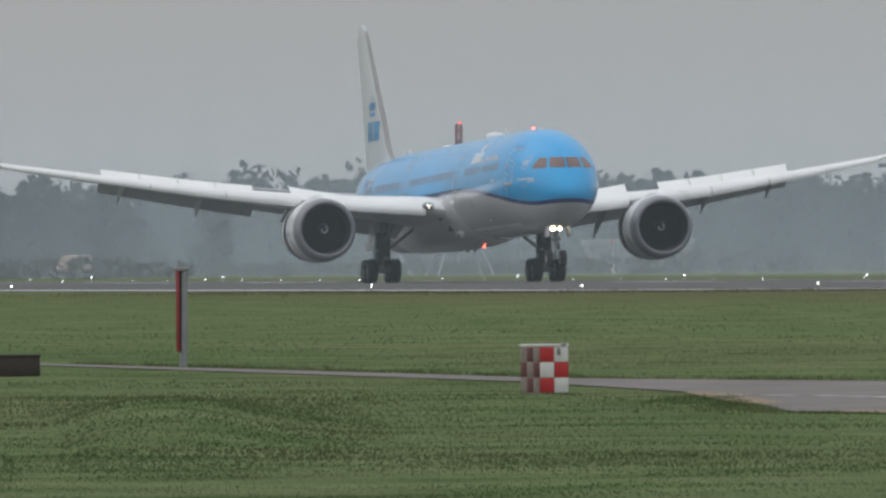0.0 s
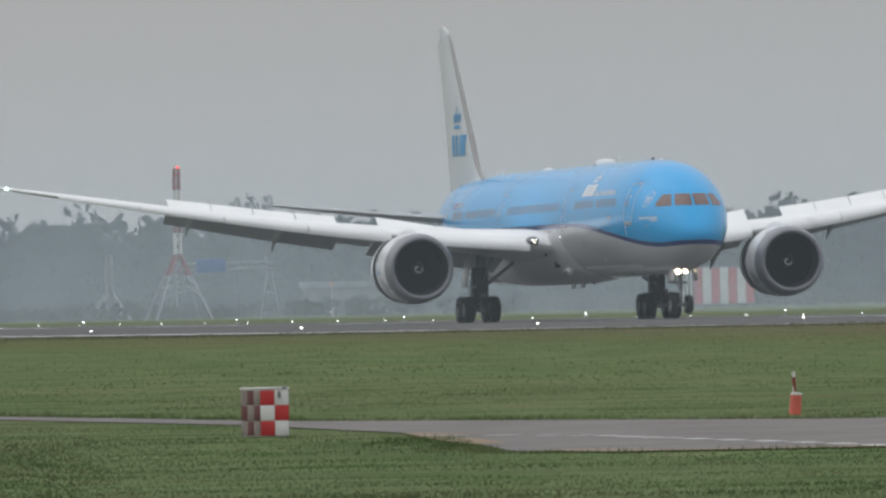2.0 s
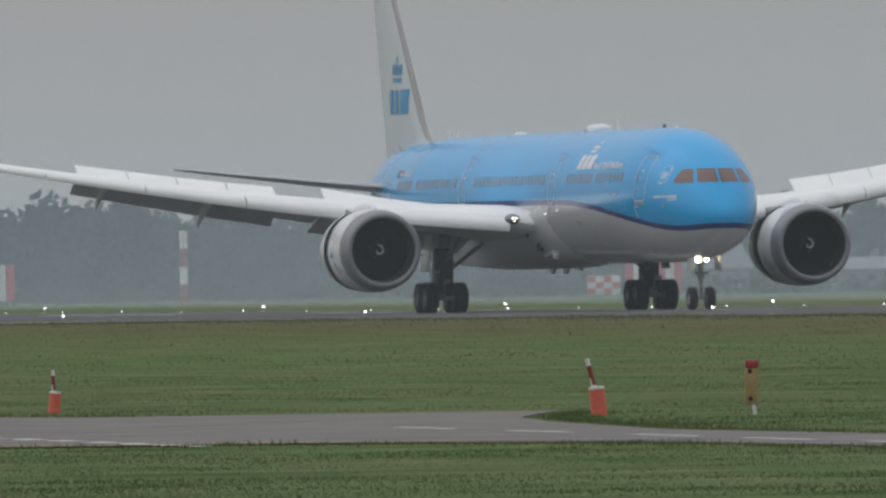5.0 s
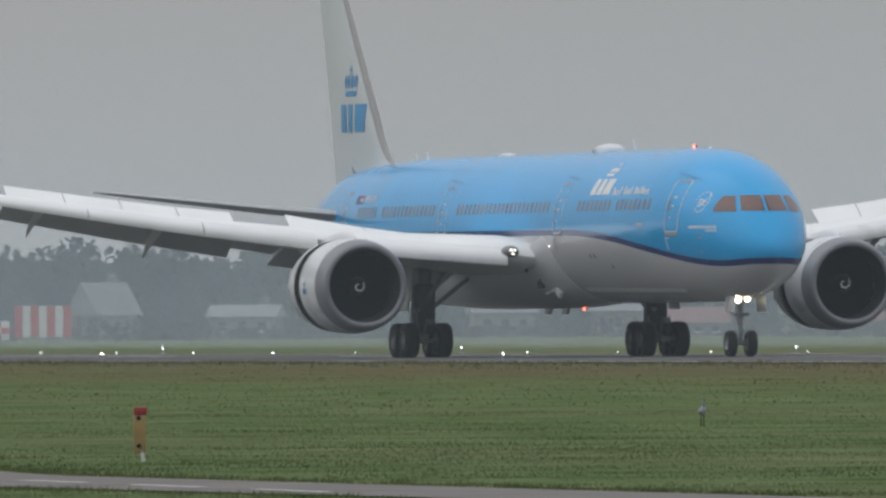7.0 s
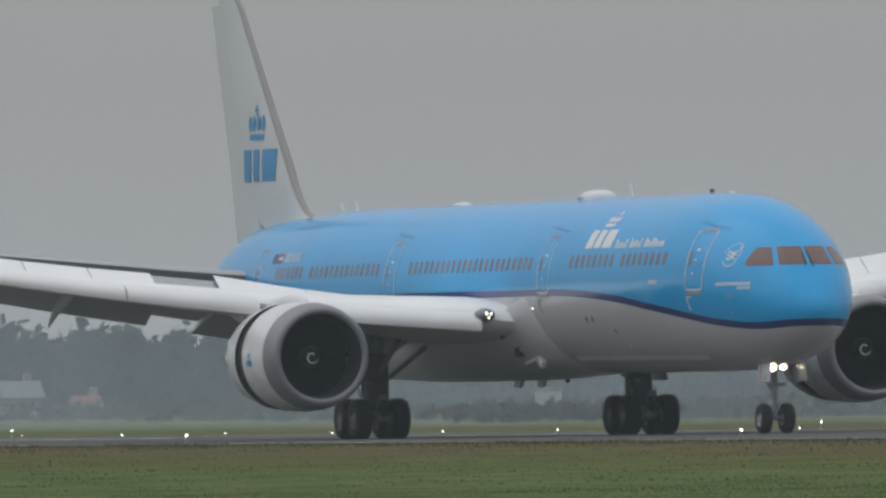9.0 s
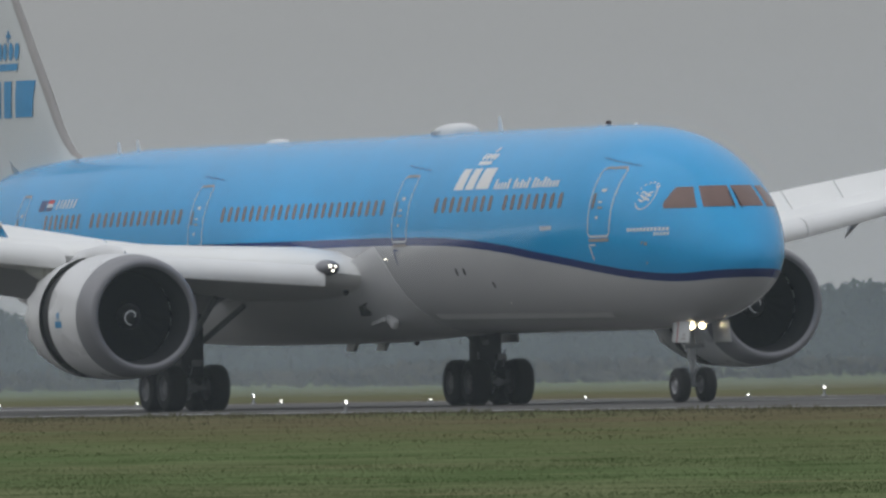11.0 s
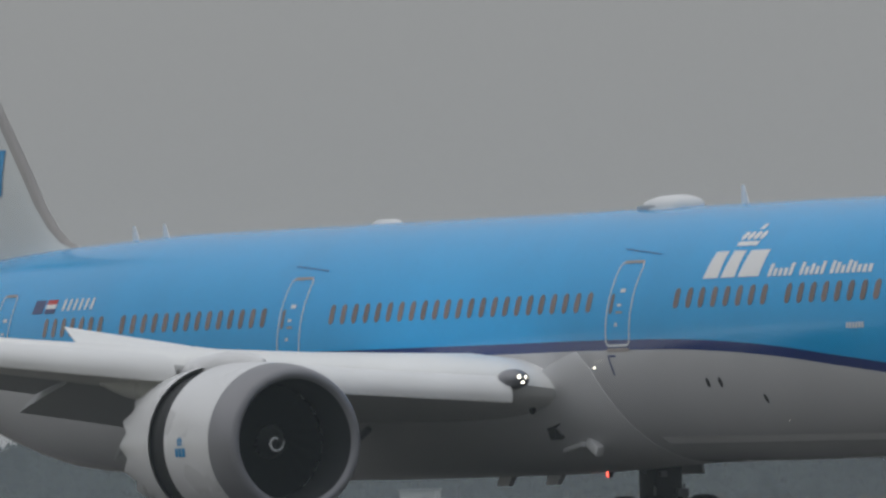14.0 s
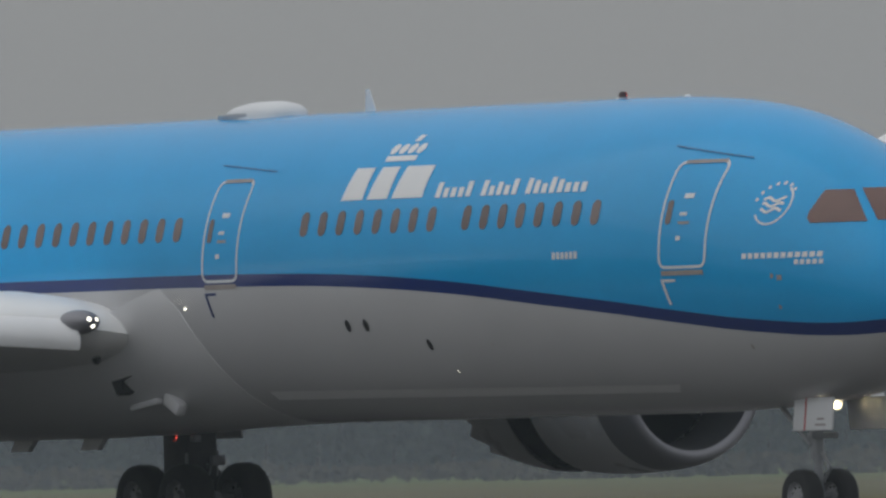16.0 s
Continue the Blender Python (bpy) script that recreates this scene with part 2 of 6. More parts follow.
def box_bm(sx, sy, sz, at=(0, 0, 0), bevel=0.0, turn=None):
    bm = bmesh.new()
    bmesh.ops.create_cube(bm, size=1)
    bmesh.ops.scale(bm, vec=(sx, sy, sz), verts=bm.verts)
    if bevel:
        bmesh.ops.bevel(bm, geom=bm.edges[:], offset=bevel, segments=2, affect='EDGES', profile=0.5)
    if turn is not None:
        bmesh.ops.transform(bm, matrix=turn, verts=bm.verts)
    bmesh.ops.translate(bm, vec=at, verts=bm.verts)
    return bm


def rod(a, b, r, n=12, r2=None):
    """A round bar from a to b."""
    a, b = Vector(a), Vector(b)
    q = (b - a).to_track_quat('Z', 'Y').to_matrix()
    lo = [a + q @ Vector((r * math.cos(2 * math.pi * i / n), r * math.sin(2 * math.pi * i / n), 0)) for i in range(n)]
    r2 = r if r2 is None else r2
    hi = [b + q @ Vector((r2 * math.cos(2 * math.pi * i / n), r2 * math.sin(2 * math.pi * i / n), 0)) for i in range(n)]
    return rings([lo, hi])


def joined(*bms):
    out = bmesh.new()
    for b in bms:
        me = bpy.data.meshes.new("tmp")
        b.to_mesh(me)
        b.free()
        out.from_mesh(me)
        bpy.data.meshes.remove(me)
    return out


def plate(outline, depth, plane='xz'):
    """A flat piece from a 2D outline, thickened by depth to both sides together."""
    def put(p, d):
        return (p[0], d, p[1]) if plane == 'xz' else ((p[0], p[1], d) if plane == 'xy' else (d, p[0], p[1]))
    return rings([[put(p, -depth / 2) for p in outline], [put(p, depth / 2) for p in outline]])


# ------------------------------------------------------------------ ground, runway, road
def sheet(name, outline, z, mat, label):
    bm = bmesh.new()
    bm.faces.new([bm.verts.new((x, y, z)) for x, y in outline])
    ob = mesh_ob(name, bm, mat, smooth=False)
    return tagged(ob, label, kind="structure")


def land(y, x=-300.0):
    """Height of the field: both runway sides drop, the near one up the field, to fit the camera's view."""
    near = float(np.interp(y, [90, 150, 187, 196], [0, -.27, -.27, 0])) * float(np.interp(x, [-980, -760], [1, 0]))
    return near + float(np.interp(y, [224, 250, 258, 330], [0, -.10, -.11, 0]))


def hummock(x, y):
    """Height of the low grassy hummock on the near side of the service road."""
    r, az = np.hypot(x, y), np.degrees(np.arctan2(x, y))
    top = .24 * np.exp(-((az + 80.30) / .30)**2 - ((r - 178) / 20)**2)
    dip = .13 * np.exp(-((az + 80.70) / .13)**2 - ((r - 172) / 16)**2)
    rise = .14 * np.exp(-((az + 80.95) / .16)**2 - ((r - 165) / 22)**2)
    return np.maximum(top + rise - dip, 0)


def banded(name, x0, x1, ys, dz, mat, label):
    """A long strip that follows the height of the field."""
    bm = bmesh.new()
    xs = [x0, *[x for x in (-980, -925, -870, -815, -760) if x0 < x < x1], x1]
    rows = [[bm.verts.new((x, y, land(y, x) + dz)) for x in xs] for y in ys]
    for a, b in zip(rows, rows[1:]):
        for k in range(len(xs) - 1):
            bm.faces.new((a[k], a[k + 1], b[k + 1], b[k]))
    return tagged(mesh_ob(name, bm, mat, smooth=False), label, kind="structure")


def ground():
    banded("ground", -4300, 4300, (-4300, 90, 110, 130, 150, 187, 196, 210, 224, 237, 250, 258, 290, 330, 4300), 0, GRASS,
           "wide flat airfield grass, green with brownish patches")
    bm = bmesh.new()
    rows = []
    for i in range(41):
        r = 118 + 112 * i / 40
        row = []
        for j in range(49):
            a = radians(-81.6 + 2.4 * j / 48)
            x, y = r * math.sin(a), r * math.cos(a)
            row.append(bm.verts.new((x, y, float(hummock(x, y)) - .006)))
        rows.append(row)
    for a, b in zip(rows, rows[1:]):
        for j in range(48):
            bm.faces.new((a[j], a[j + 1], b[j + 1], b[j]))
    tagged(mesh_ob("grass_hummock", bm, GRASS), "low uneven grassy hummock beside the road", kind="structure")


NEAR_EDGE, FAR_EDGE = LINE_Y - 31.2, LINE_Y + 34


def runway():
    banded("runway", -4000, 1500, (NEAR_EDGE, 187, 196, 210, 224, 237, 250, FAR_EDGE), 0.02, ASPHALT, "damp dark grey asphalt runway with white paint marks")


def service_road():
    far = [(-600, 54.5), (-420, 50), (-283, 46.7), (-250, 45.8), (-237, 45.3), (-228, 46.6), (-219, 48), (-217.6, 53.5), (-216.4, 52.6), (-208, 50.2), (-200.5, 48.7), (-188, 46.8), (-160, 45.8), (-100, 43), (150, 40)]
    near = [(150, 37), (-100, 40.2), (-160, 43.2), (-175, 43.2), (-178.5, 41), (-180, 37.6), (-184, 37.3), (-193, 38.8), (-211, 41.7), (-232, 43.8), (-263, 45.2), (-283, 46.1), (-420, 49.4), (-600, 53.8)]
    sheet("service_road", far + near, 0.012, CONCRETE, "narrow worn grey service road between grass strips")


ground()
runway()
service_road()

# ------------------------------------------------------------------ the airliner: nose towards +x, starboard at -y, wheels at z = 0
FUS_A = (0, .06, .2, .45, .8, 1.5, 2.5, 3.5, 4.5, 5.5, 7, 9, 11, 13, 48, 54, 60, 65, 67)
FUS_TOP = (4.05, 4.3, 4.52, 4.8, 5.2, 5.88, 6.6, 7.12, 7.49, 7.76, 7.98, 8.08, 8.1, 8.1, 8.1, 7.97, 7.72, 6.80, 6.05)
FUS_BOT = (4.05, 3.8, 3.6, 3.38, 3.12, 2.78, 2.5, 2.33, 2.22, 2.16, 2.12, 2.1, 2.1, 2.1, 2.14, 2.36, 3.4, 4.75, 5.5)
FUS_HW = (0.02, .27, .5, .8, 1.12, 1.55, 1.95, 2.25, 2.45, 2.6, 2.75, 2.85, 2.885, 2.885, 2.75, 2.35, 1.6, .8, .3)
NOSE_X = -0.8


def pchip(xs, ys, x):
    """Smooth interpolation that keeps to the given values."""
    x = min(max(x, xs[0]), xs[-1])
    i = max(0, min(len(xs) - 2, next((k for k in range(len(xs) - 1) if x <= xs[k + 1]), len(xs) - 2)))

    def slope(k):
        if k <= 0 or k >= len(xs) - 1:
            j = min(max(k, 0), len(xs) - 2)
            return (ys[j + 1] - ys[j]) / (xs[j + 1] - xs[j])
        a, b = (ys[k] - ys[k - 1]) / (xs[k] - xs[k - 1]), (ys[k + 1] - ys[k]) / (xs[k + 1] - xs[k])
        return 0 if a * b <= 0 else 2 * a * b / (a + b)
    w = xs[i + 1] - xs[i]
    u = (x - xs[i]) / w
    return ((2 * u**3 - 3 * u**2 + 1) * ys[i] + (u**3 - 2 * u**2 + u) * w * slope(i)
            + (-2 * u**3 + 3 * u**2) * ys[i + 1] + (u**3 - u**2) * w * slope(i + 1))


def fus(x):
    """Middle height, half height and half width of the fuselage at x."""
    a = NOSE_X - x
    t, b = pchip(FUS_A, FUS_TOP, a), pchip(FUS_A, FUS_BOT, a)
    return (t + b) / 2, (t - b) / 2, pchip(FUS_A, FUS_HW, a)


def skin(x, z, out=0.006):
    """The point of the starboard skin at x and height z, a little proud of it."""
    c, hz, hw = fus(x)
    s = max(-0.999, min(0.999, (z - c) / hz))
    k = math.sqrt(1 - s * s)
    n = Vector((0, -k / hw, s / hz)).normalized()
    return Vector((x, -hw * k, z)) + n * out


def over_nose(ang, z, out=0.006):
    """The skin point at height z in the direction ang (degrees from the nose axis towards starboard), for the windscreen."""
    lo, hi = NOSE_X - 9.0, NOSE_X - 0.02
    pivot = NOSE_X - 4.2
    for _ in range(40):
        mid = (lo + hi) / 2
        c, hz, hw = fus(mid)
        s = (z - c) / hz
        y = hw * math.sqrt(max(0.0, 1 - s * s)) if abs(s) < 1 else -1
        here = math.degrees(math.atan2(y, mid - pivot)) if y > 0 else -5
        if here > abs(ang):
            lo = mid
        else:
            hi = mid
    c, hz, hw = fus(lo)
    s = max(-1, min(1, (z - c) / hz))
    y = hw * math.sqrt(1 - s * s) * (-1 if ang > 0 else 1)
    p = Vector((lo, y, z))
    return p + Vector((0.25, y / max(hw, .1)**2, s / hz)).normalized() * out


def patch(outline, out=0.006, sub=1):
    """A thin plate on the skin inside an (x, z) outline."""
    bm = bmesh.new()
    cx, cz = sum(p[0] for p in outline) / len(outline), sum(p[1] for p in outline) / len(outline)
    mid = bm.verts.new(skin(cx, cz, out))
    ring = [bm.verts.new(skin(x, z, out)) for x, z in outline]
    for i in range(len(ring)):
        bm.faces.new((mid, ring[i], ring[(i + 1) % len(ring)]))
    return bm


def quad_patch(corners, nu=6, nv=3, out=0.006):
    """A thin plate on the skin between four (x, z) corners."""
    (ax, az), (bx, bz), (cx, cz), (dx, dz) = corners
    bm = bmesh.new()
    g = []
    for j in range(nv + 1):
        v = j / nv
        row = []
        for i in range(nu + 1):
            u = i / nu
            x = (ax * (1 - u) + bx * u) * (1 - v) + (dx * (1 - u) + cx * u) * v
            z = (az * (1 - u) + bz * u) * (1 - v) + (dz * (1 - u) + cz * u) * v
            row.append(bm.verts.new(skin(x, z, out)))
        g.append(row)
    for j in range(nv):
        for i in range(nu):
            bm.faces.new((g[j][i], g[j][i + 1], g[j + 1][i + 1], g[j + 1][i]))
    return bm


def ribbon(path, width, out=0.008, closed=True):
    """A painted line on the skin along (x, z) points."""
    bm = bmesh.new()
    k = len(path)
    pairs = []
    for i, (x, z) in enumerate(path):
        px, pz = path[(i - 1) % k] if closed or i else path[i]
        qx, qz = path[(i + 1) % k] if closed or i < k - 1 else path[i]
        d = Vector((qx - px, qz - pz)).normalized()
        nx, nz = -d.y * width / 2, d.x * width / 2
        pairs.append((bm.verts.new(skin(x + nx, z + nz, out)), bm.verts.new(skin(x - nx, z - nz, out))))
    for i in range(k if closed else k - 1):
        a, b = pairs[i], pairs[(i + 1) % k]
        bm.faces.new((a[0], a[1], b[1], b[0]))
    return bm


def rounded(x0, x1, z0, z1, r, n=4, lean=0.0):
    """A rounded rectangle, leaning in x with height."""
    pts = []
    for cx, cz, a0 in ((x1 - r, z1 - r, 0), (x0 + r, z1 - r, 90), (x0 + r, z0 + r, 180), (x1 - r, z0 + r, 270)):
        for i in range(n + 1):
            a = radians(a0 + 90 * i / n)
            pts.append((cx + r * math.cos(a), cz + r * math.sin(a)))
    out = []
    k = len(pts)
    for i in range(k):          # fill the straight sides so that they follow the skin
        (ax, az), (bx, bz) = pts[i], pts[(i + 1) % k]
        m = max(1, int(math.hypot(bx - ax, bz - az) / 0.2))
        out += [(ax + (bx - ax) * j / m + lean * (az + (bz - az) * j / m - z0), az + (bz - az) * j / m) for j in range(m)]
    return out


HOODS, WHEELS, SWIRLS = [], [], []       # parts that turn
airliner = tagged(empty("airliner"), "blue and white airliner rolling out with flaps and spoilers extended", "airplane")


def fuselage():
    n, loops = 72, []
    stations = [0, .03, .08, .15, .25, .4, .6, .85, 1.1, 1.4, 1.8, 2.2, 2.7, 3.2, 3.8, 4.5, 5.2, 6, 7, 8, 9, 10.5, 12, 13]
    stations += [13 + 1.4 * i for i in range(1, 26)] + [49, 50.5, 52, 53.5, 55, 56.5, 58, 59.5, 61, 62.5, 64, 65.2, 66.3, 67]
    for a in stations:
        x = NOSE_X - a
        c, hz, hw = fus(x)
        loops.append([(x, hw * math.cos(2 * math.pi * i / n), c + hz * math.sin(2 * math.pi * i / n)) for i in range(n)])
    part("fuselage", rings(loops), LIVERY, airliner, "glossy blue fuselage with dark blue line and pale grey belly", angle=60)
    # belly fairing between the wings: hugs the skin at its slanted front edge and swells aft
    loops = []
    for k, (dist, swell) in enumerate(((-.12, -.25), (0, .014), (.5, .05), (1.2, .14), (2.2, .28), (3.5, .5), (5.5, .8), (8, 1), (11, 1), (15, 1), (18, .85), (21, .5), (23.5, .12), (24.5, -.25))):
        loop = []
        for i in range(41):
            rim = float(np.interp(dist, [0, 1, 3, 20, 24], [6, 9, 17, 17, 25]))
            a = radians(-180 + rim + (180 - 2 * rim) * i / 40)
            sn, cs = math.sin(a), math.cos(a)
            front = float(np.interp(sn, [-1, -.8, -.5, -.25, .12], [-22.2, -22.4, -22.75, -23.2, -24.7]))
            x = front - dist * (46.5 + front) / 23.0
            c, hz, hw = fus(x)
            hz = max(hz, 2.8)
            d = (0.16 + 0.62 * abs(cs)**1.3) * swell
            loop.append((x, (hw + d) * cs, 5.1 + (3.0 + d) * sn))
        loops.append(loop)
    bm = rings(loops, False, False, closed=False)
    part("belly_fairing", bm, BELLY_PAINT, airliner, "smooth pale grey belly fairing", angle=22)


BELLY_PAINT = material("belly_grey", (0.70, 0.70, 0.71), 0.3, vary=0.06, size=2.5, coat=0.2)


# (half span, leading edge x, chord, leading edge z, thickness, twist in degrees)
WING = ((2.2, -24.9, 13.0, 3.78, .125, 2.5), (3.63, -25.05, 12.7, 3.98, .125, 2.2), (7.0, -27.4, 10.3, 4.30, .115, 1.6), (10.5, -29.8, 8.2, 4.70, .105, 1.0), (15.0, -32.9, 6.5, 5.30, .10, .6),
        (20.5, -36.7, 4.75, 6.22, .10, .2), (25.5, -40.2, 3.1, 7.12, .10, 0), (27.6, -42.2, 2.15, 7.52, .10, 0), (29.2, -44.1, 1.25, 7.86, .10, 0), (30.06, -45.5, .45, 8.06, .10, 0))


def wing_at(y):
    ys = [w[0] for w in WING]
    return [float(np.interp(y, ys, [w[k] for w in WING])) for k in range(1, 6)]


def foil(u, thick):
    """Upper and lower height of the wing section at chord fraction u."""
    t = 5 * thick * (0.2969 * math.sqrt(u) - 0.126 * u - 0.3516 * u**2 + 0.2843 * u**3 - 0.1036 * u**4)
    camber = 0.018 * (1 - (2 * u - 0.85)**2)
    return camber + t, camber - t * 0.85


def wing_point(side, y, u, h):
    """A point of the wing: chord fraction u, height h in chords over the chord line."""
    x, c, z, _, tw = wing_at(y)
    a = radians(tw)
    dx, dz = -u * c, h * c
    return (x + dx * math.cos(a) + dz * math.sin(a), side * y, z + dx * math.sin(a) + dz * math.cos(a))


def wing_skin(side, ys, u0, u1, n=14):
    loops = []
    for y in ys:
        th = wing_at(y)[3]
        us = [u0 + (u1 - u0) * (0.5 - 0.5 * math.cos(math.pi * i / n)) for i in range(n + 1)]
        loops.append([wing_point(side, y, u, foil(u, th)[0]) for u in us] + [wing_point(side, y, u, foil(u, th)[1]) for u in reversed(us[1 if u0 == 0 else 0:])])
    return rings(loops)


def curved_flap(side, y0, y1, u_hinge, length0, length1, angle, drop, back, thick=0.13, n=8):
    """A drooped trailing-edge flap; its nose stays under the wing's rear edge."""
    loops = []
    for y, ln in [(y0 + (y1 - y0) * k / 5, length0 + (length1 - length0) * k / 5) for k in range(6)]:
        base = Vector(wing_point(side, y, u_hinge, 0.0)) + Vector((-back, 0, -drop))
        a = radians(angle)
        up, lo = [], []
        for i in range(n + 1):
            u = i / n
            h = thick * ln * (math.sqrt(u) * 1.6 * (1 - u) + 0.03)
            bend = -0.10 * ln * u * u
            for lst, s in ((up, 0.62), (lo, -0.38)):
                dx, dz = -u * ln, h * s + bend
                lst.append(base + Vector((dx * math.cos(a) - dz * math.sin(a) * -1, 0, dx * math.sin(a) + dz * math.cos(a))))
        loops.append(up + list(reversed(lo)))
    return rings(loops)


def slat(side, y0, y1):
    """A drooped leading-edge slat ahead of the wing."""
    loops, steps = [], max(2, int((y1 - y0) / 1.5))
    for k in range(steps + 1):
        y = y0 + (y1 - y0) * k / steps
        x, c, z, th, _ = wing_at(y)
        s = min(0.105 * c, 0.80)
        out = [(0.30, -0.40), (0.38, -0.22), (0.33, -0.02), (0.16, 0.18), (-0.12, 0.33), (-0.42, 0.41), (-0.72, 0.44), (-0.72, 0.41), (-0.40, 0.34), (-0.14, 0.20), (0.04, -0.02), (0.10, -0.24), (0.14, -0.42)]
        loops.append([(x + px * s + 0.12, side * y, z + pz * s - 0.06 * min(1, c / 5)) for px, pz in out])
    return rings(loops)


def wing(side):
    w = part("wing", wing_skin(side, [2.2, 3.63, 5, 7, 8.8, 10.5, 12.5, 15, 17.5, 20.5, 23, 25.5, 26.6, 27.6, 28.5, 29.2, 29.7, 30.06], 0.0, 0.74), WING_GREY, airliner, "long swept pale grey wing with raked tip", angle=50)
    part("wing_rear_outboard", wing_skin(side, [20.7, 22, 24, 25.5, 26.6, 27.6, 28.5, 29.2, 29.7, 30.06], 0.741, 1.0, 6), WING_GREY, w, "pale grey aileron and tip rear edge")
    part("wing_root_rear", wing_skin(side, [2.2, 3.3], 0.741, 0.98, 6), WING_GREY, w)
    for y0, y1 in ((3.98, 8.7), (10.5, 14.4), (14.45, 18.4), (18.45, 22.4), (22.45, 26.3)):
        part("slat", slat(side, y0, y1), SLAT_PAINT, w, "drooped pale leading-edge slat")
    part("flap", curved_flap(side, 3.4, 10.15, 0.73, 3.4, 2.9, 9, 0.04, 0.1), SHADED_GREY, w, "drooped inboard flap")
    part("flap", curved_flap(side, 10.2, 12.0, 0.74, 1.85, 1.7, 6, 0.0, 0.02), SHADED_GREY, w, "drooped flaperon")
    part("flap", curved_flap(side, 12.05, 20.6, 0.73, 1.4, 1.0, 26, 0.03, 0.06), SHADED_GREY, w, "drooped outboard flap")
    # raised spoilers in a row on the wing's upper side
    for y0, y1 in ((4.6, 6.9), (6.95, 10.0), (12.1, 14.1), (14.15, 16.2), (16.25, 18.3), (18.35, 20.5)):
        loops = []
        for y in (y0, y1):
            th, c = wing_at(y)[3], wing_at(y)[1]
            p = Vector(wing_point(side, y, 0.66, foil(0.66, th)[0] - 0.002))
            q = Vector(wing_point(side, y, 0.83, foil(0.70, th)[0])) + Vector((0.10, 0, (float(np.interp(y, [4.6, 6.9, 10.0], [.05, .20, .47])) if y0 < 10 else 0.36) + 0.045 * c))
            nrm = Vector((0.5, 0, 0.86)) * 0.03
            loops.append([p + nrm, q + nrm * 0.4, q - nrm * 0.4, p - nrm])
        part("spoiler", rings(loops), WING_GREY, w, "raised pale grey spoiler panel", angle=30)
    # flap track fairings
    for y, s in ((8.3, 1.05), (15.1, 0.78), (19.4, 0.70)):
        x, c, z, th, _ = wing_at(y)
        base = Vector(wing_point(side, y, 0.50, foil(0.5, th)[1]))
        prof = ((0, 0.02, 0), (-0.5, .17, -.10), (-1.3, .25, -.22), (-2.1, .26, -.40), (-2.9, .22, -.72), (-3.6, .13, -1.12), (-4.1, .02, -1.45))
        loops = []
        for dx, r, dz in prof:
            loops.append([(base.x + dx * s, base.y + 0.62 * r * s * math.cos(2 * math.pi * i / 12), base.z + dz * s + 1.25 * r * s * math.sin(2 * math.pi * i / 12)) for i in range(12)])
        part("flap_track_fairing", rings(loops), SHADED_GREY, w, "pointed grey flap track fairing")
    # root light in the fixed leading edge
    bm = bmesh.new()
    bmesh.ops.create_uvsphere(bm, u_segments=16, v_segments=10, radius=1)
    bmesh.ops.scale(bm, vec=(0.55, 0.34, 0.24), verts=bm.verts)
    bmesh.ops.translate(bm, vec=(-25.2, side * 3.80, 4.18), verts=bm.verts)
    root = part("root_light_housing", bm, LIP, w, "glazed wing-root lamp housing")
    for dy, dz in ((-.08, .04), (.07, .03), (0.0, -.07)):
        bm = bmesh.new()
        bmesh.ops.create_uvsphere(bm, u_segments=12, v_segments=8, radius=0.05)
        bmesh.ops.translate(bm, vec=(-24.72, side * 3.80 + dy, 4.18 + dz), verts=bm.verts)
        part("lamp", bm, ROOT_LAMP, root, "glowing landing lamp")
    # tip light
    bm = bmesh.new()
    bmesh.ops.create_uvsphere(bm, u_segments=10, v_segments=6, radius=0.09)
    bmesh.ops.translate(bm, vec=(-43.35, side * 28.6, 7.75), verts=bm.verts)
    part("tip_light", bm, TIP_LAMP, w, "small glowing position light")


SLAT_PAINT = material("slat_pale", (0.80, 0.80, 0.80), 0.3, vary=0.07, size=1.5, coat=0.1)
ROOT_LAMP = glow("root_lamp", (1.0, 0.95, 0.8), 5)
TIP_LAMP = glow("tip_lamp", (0.75, 1.0, 0.9), 8)


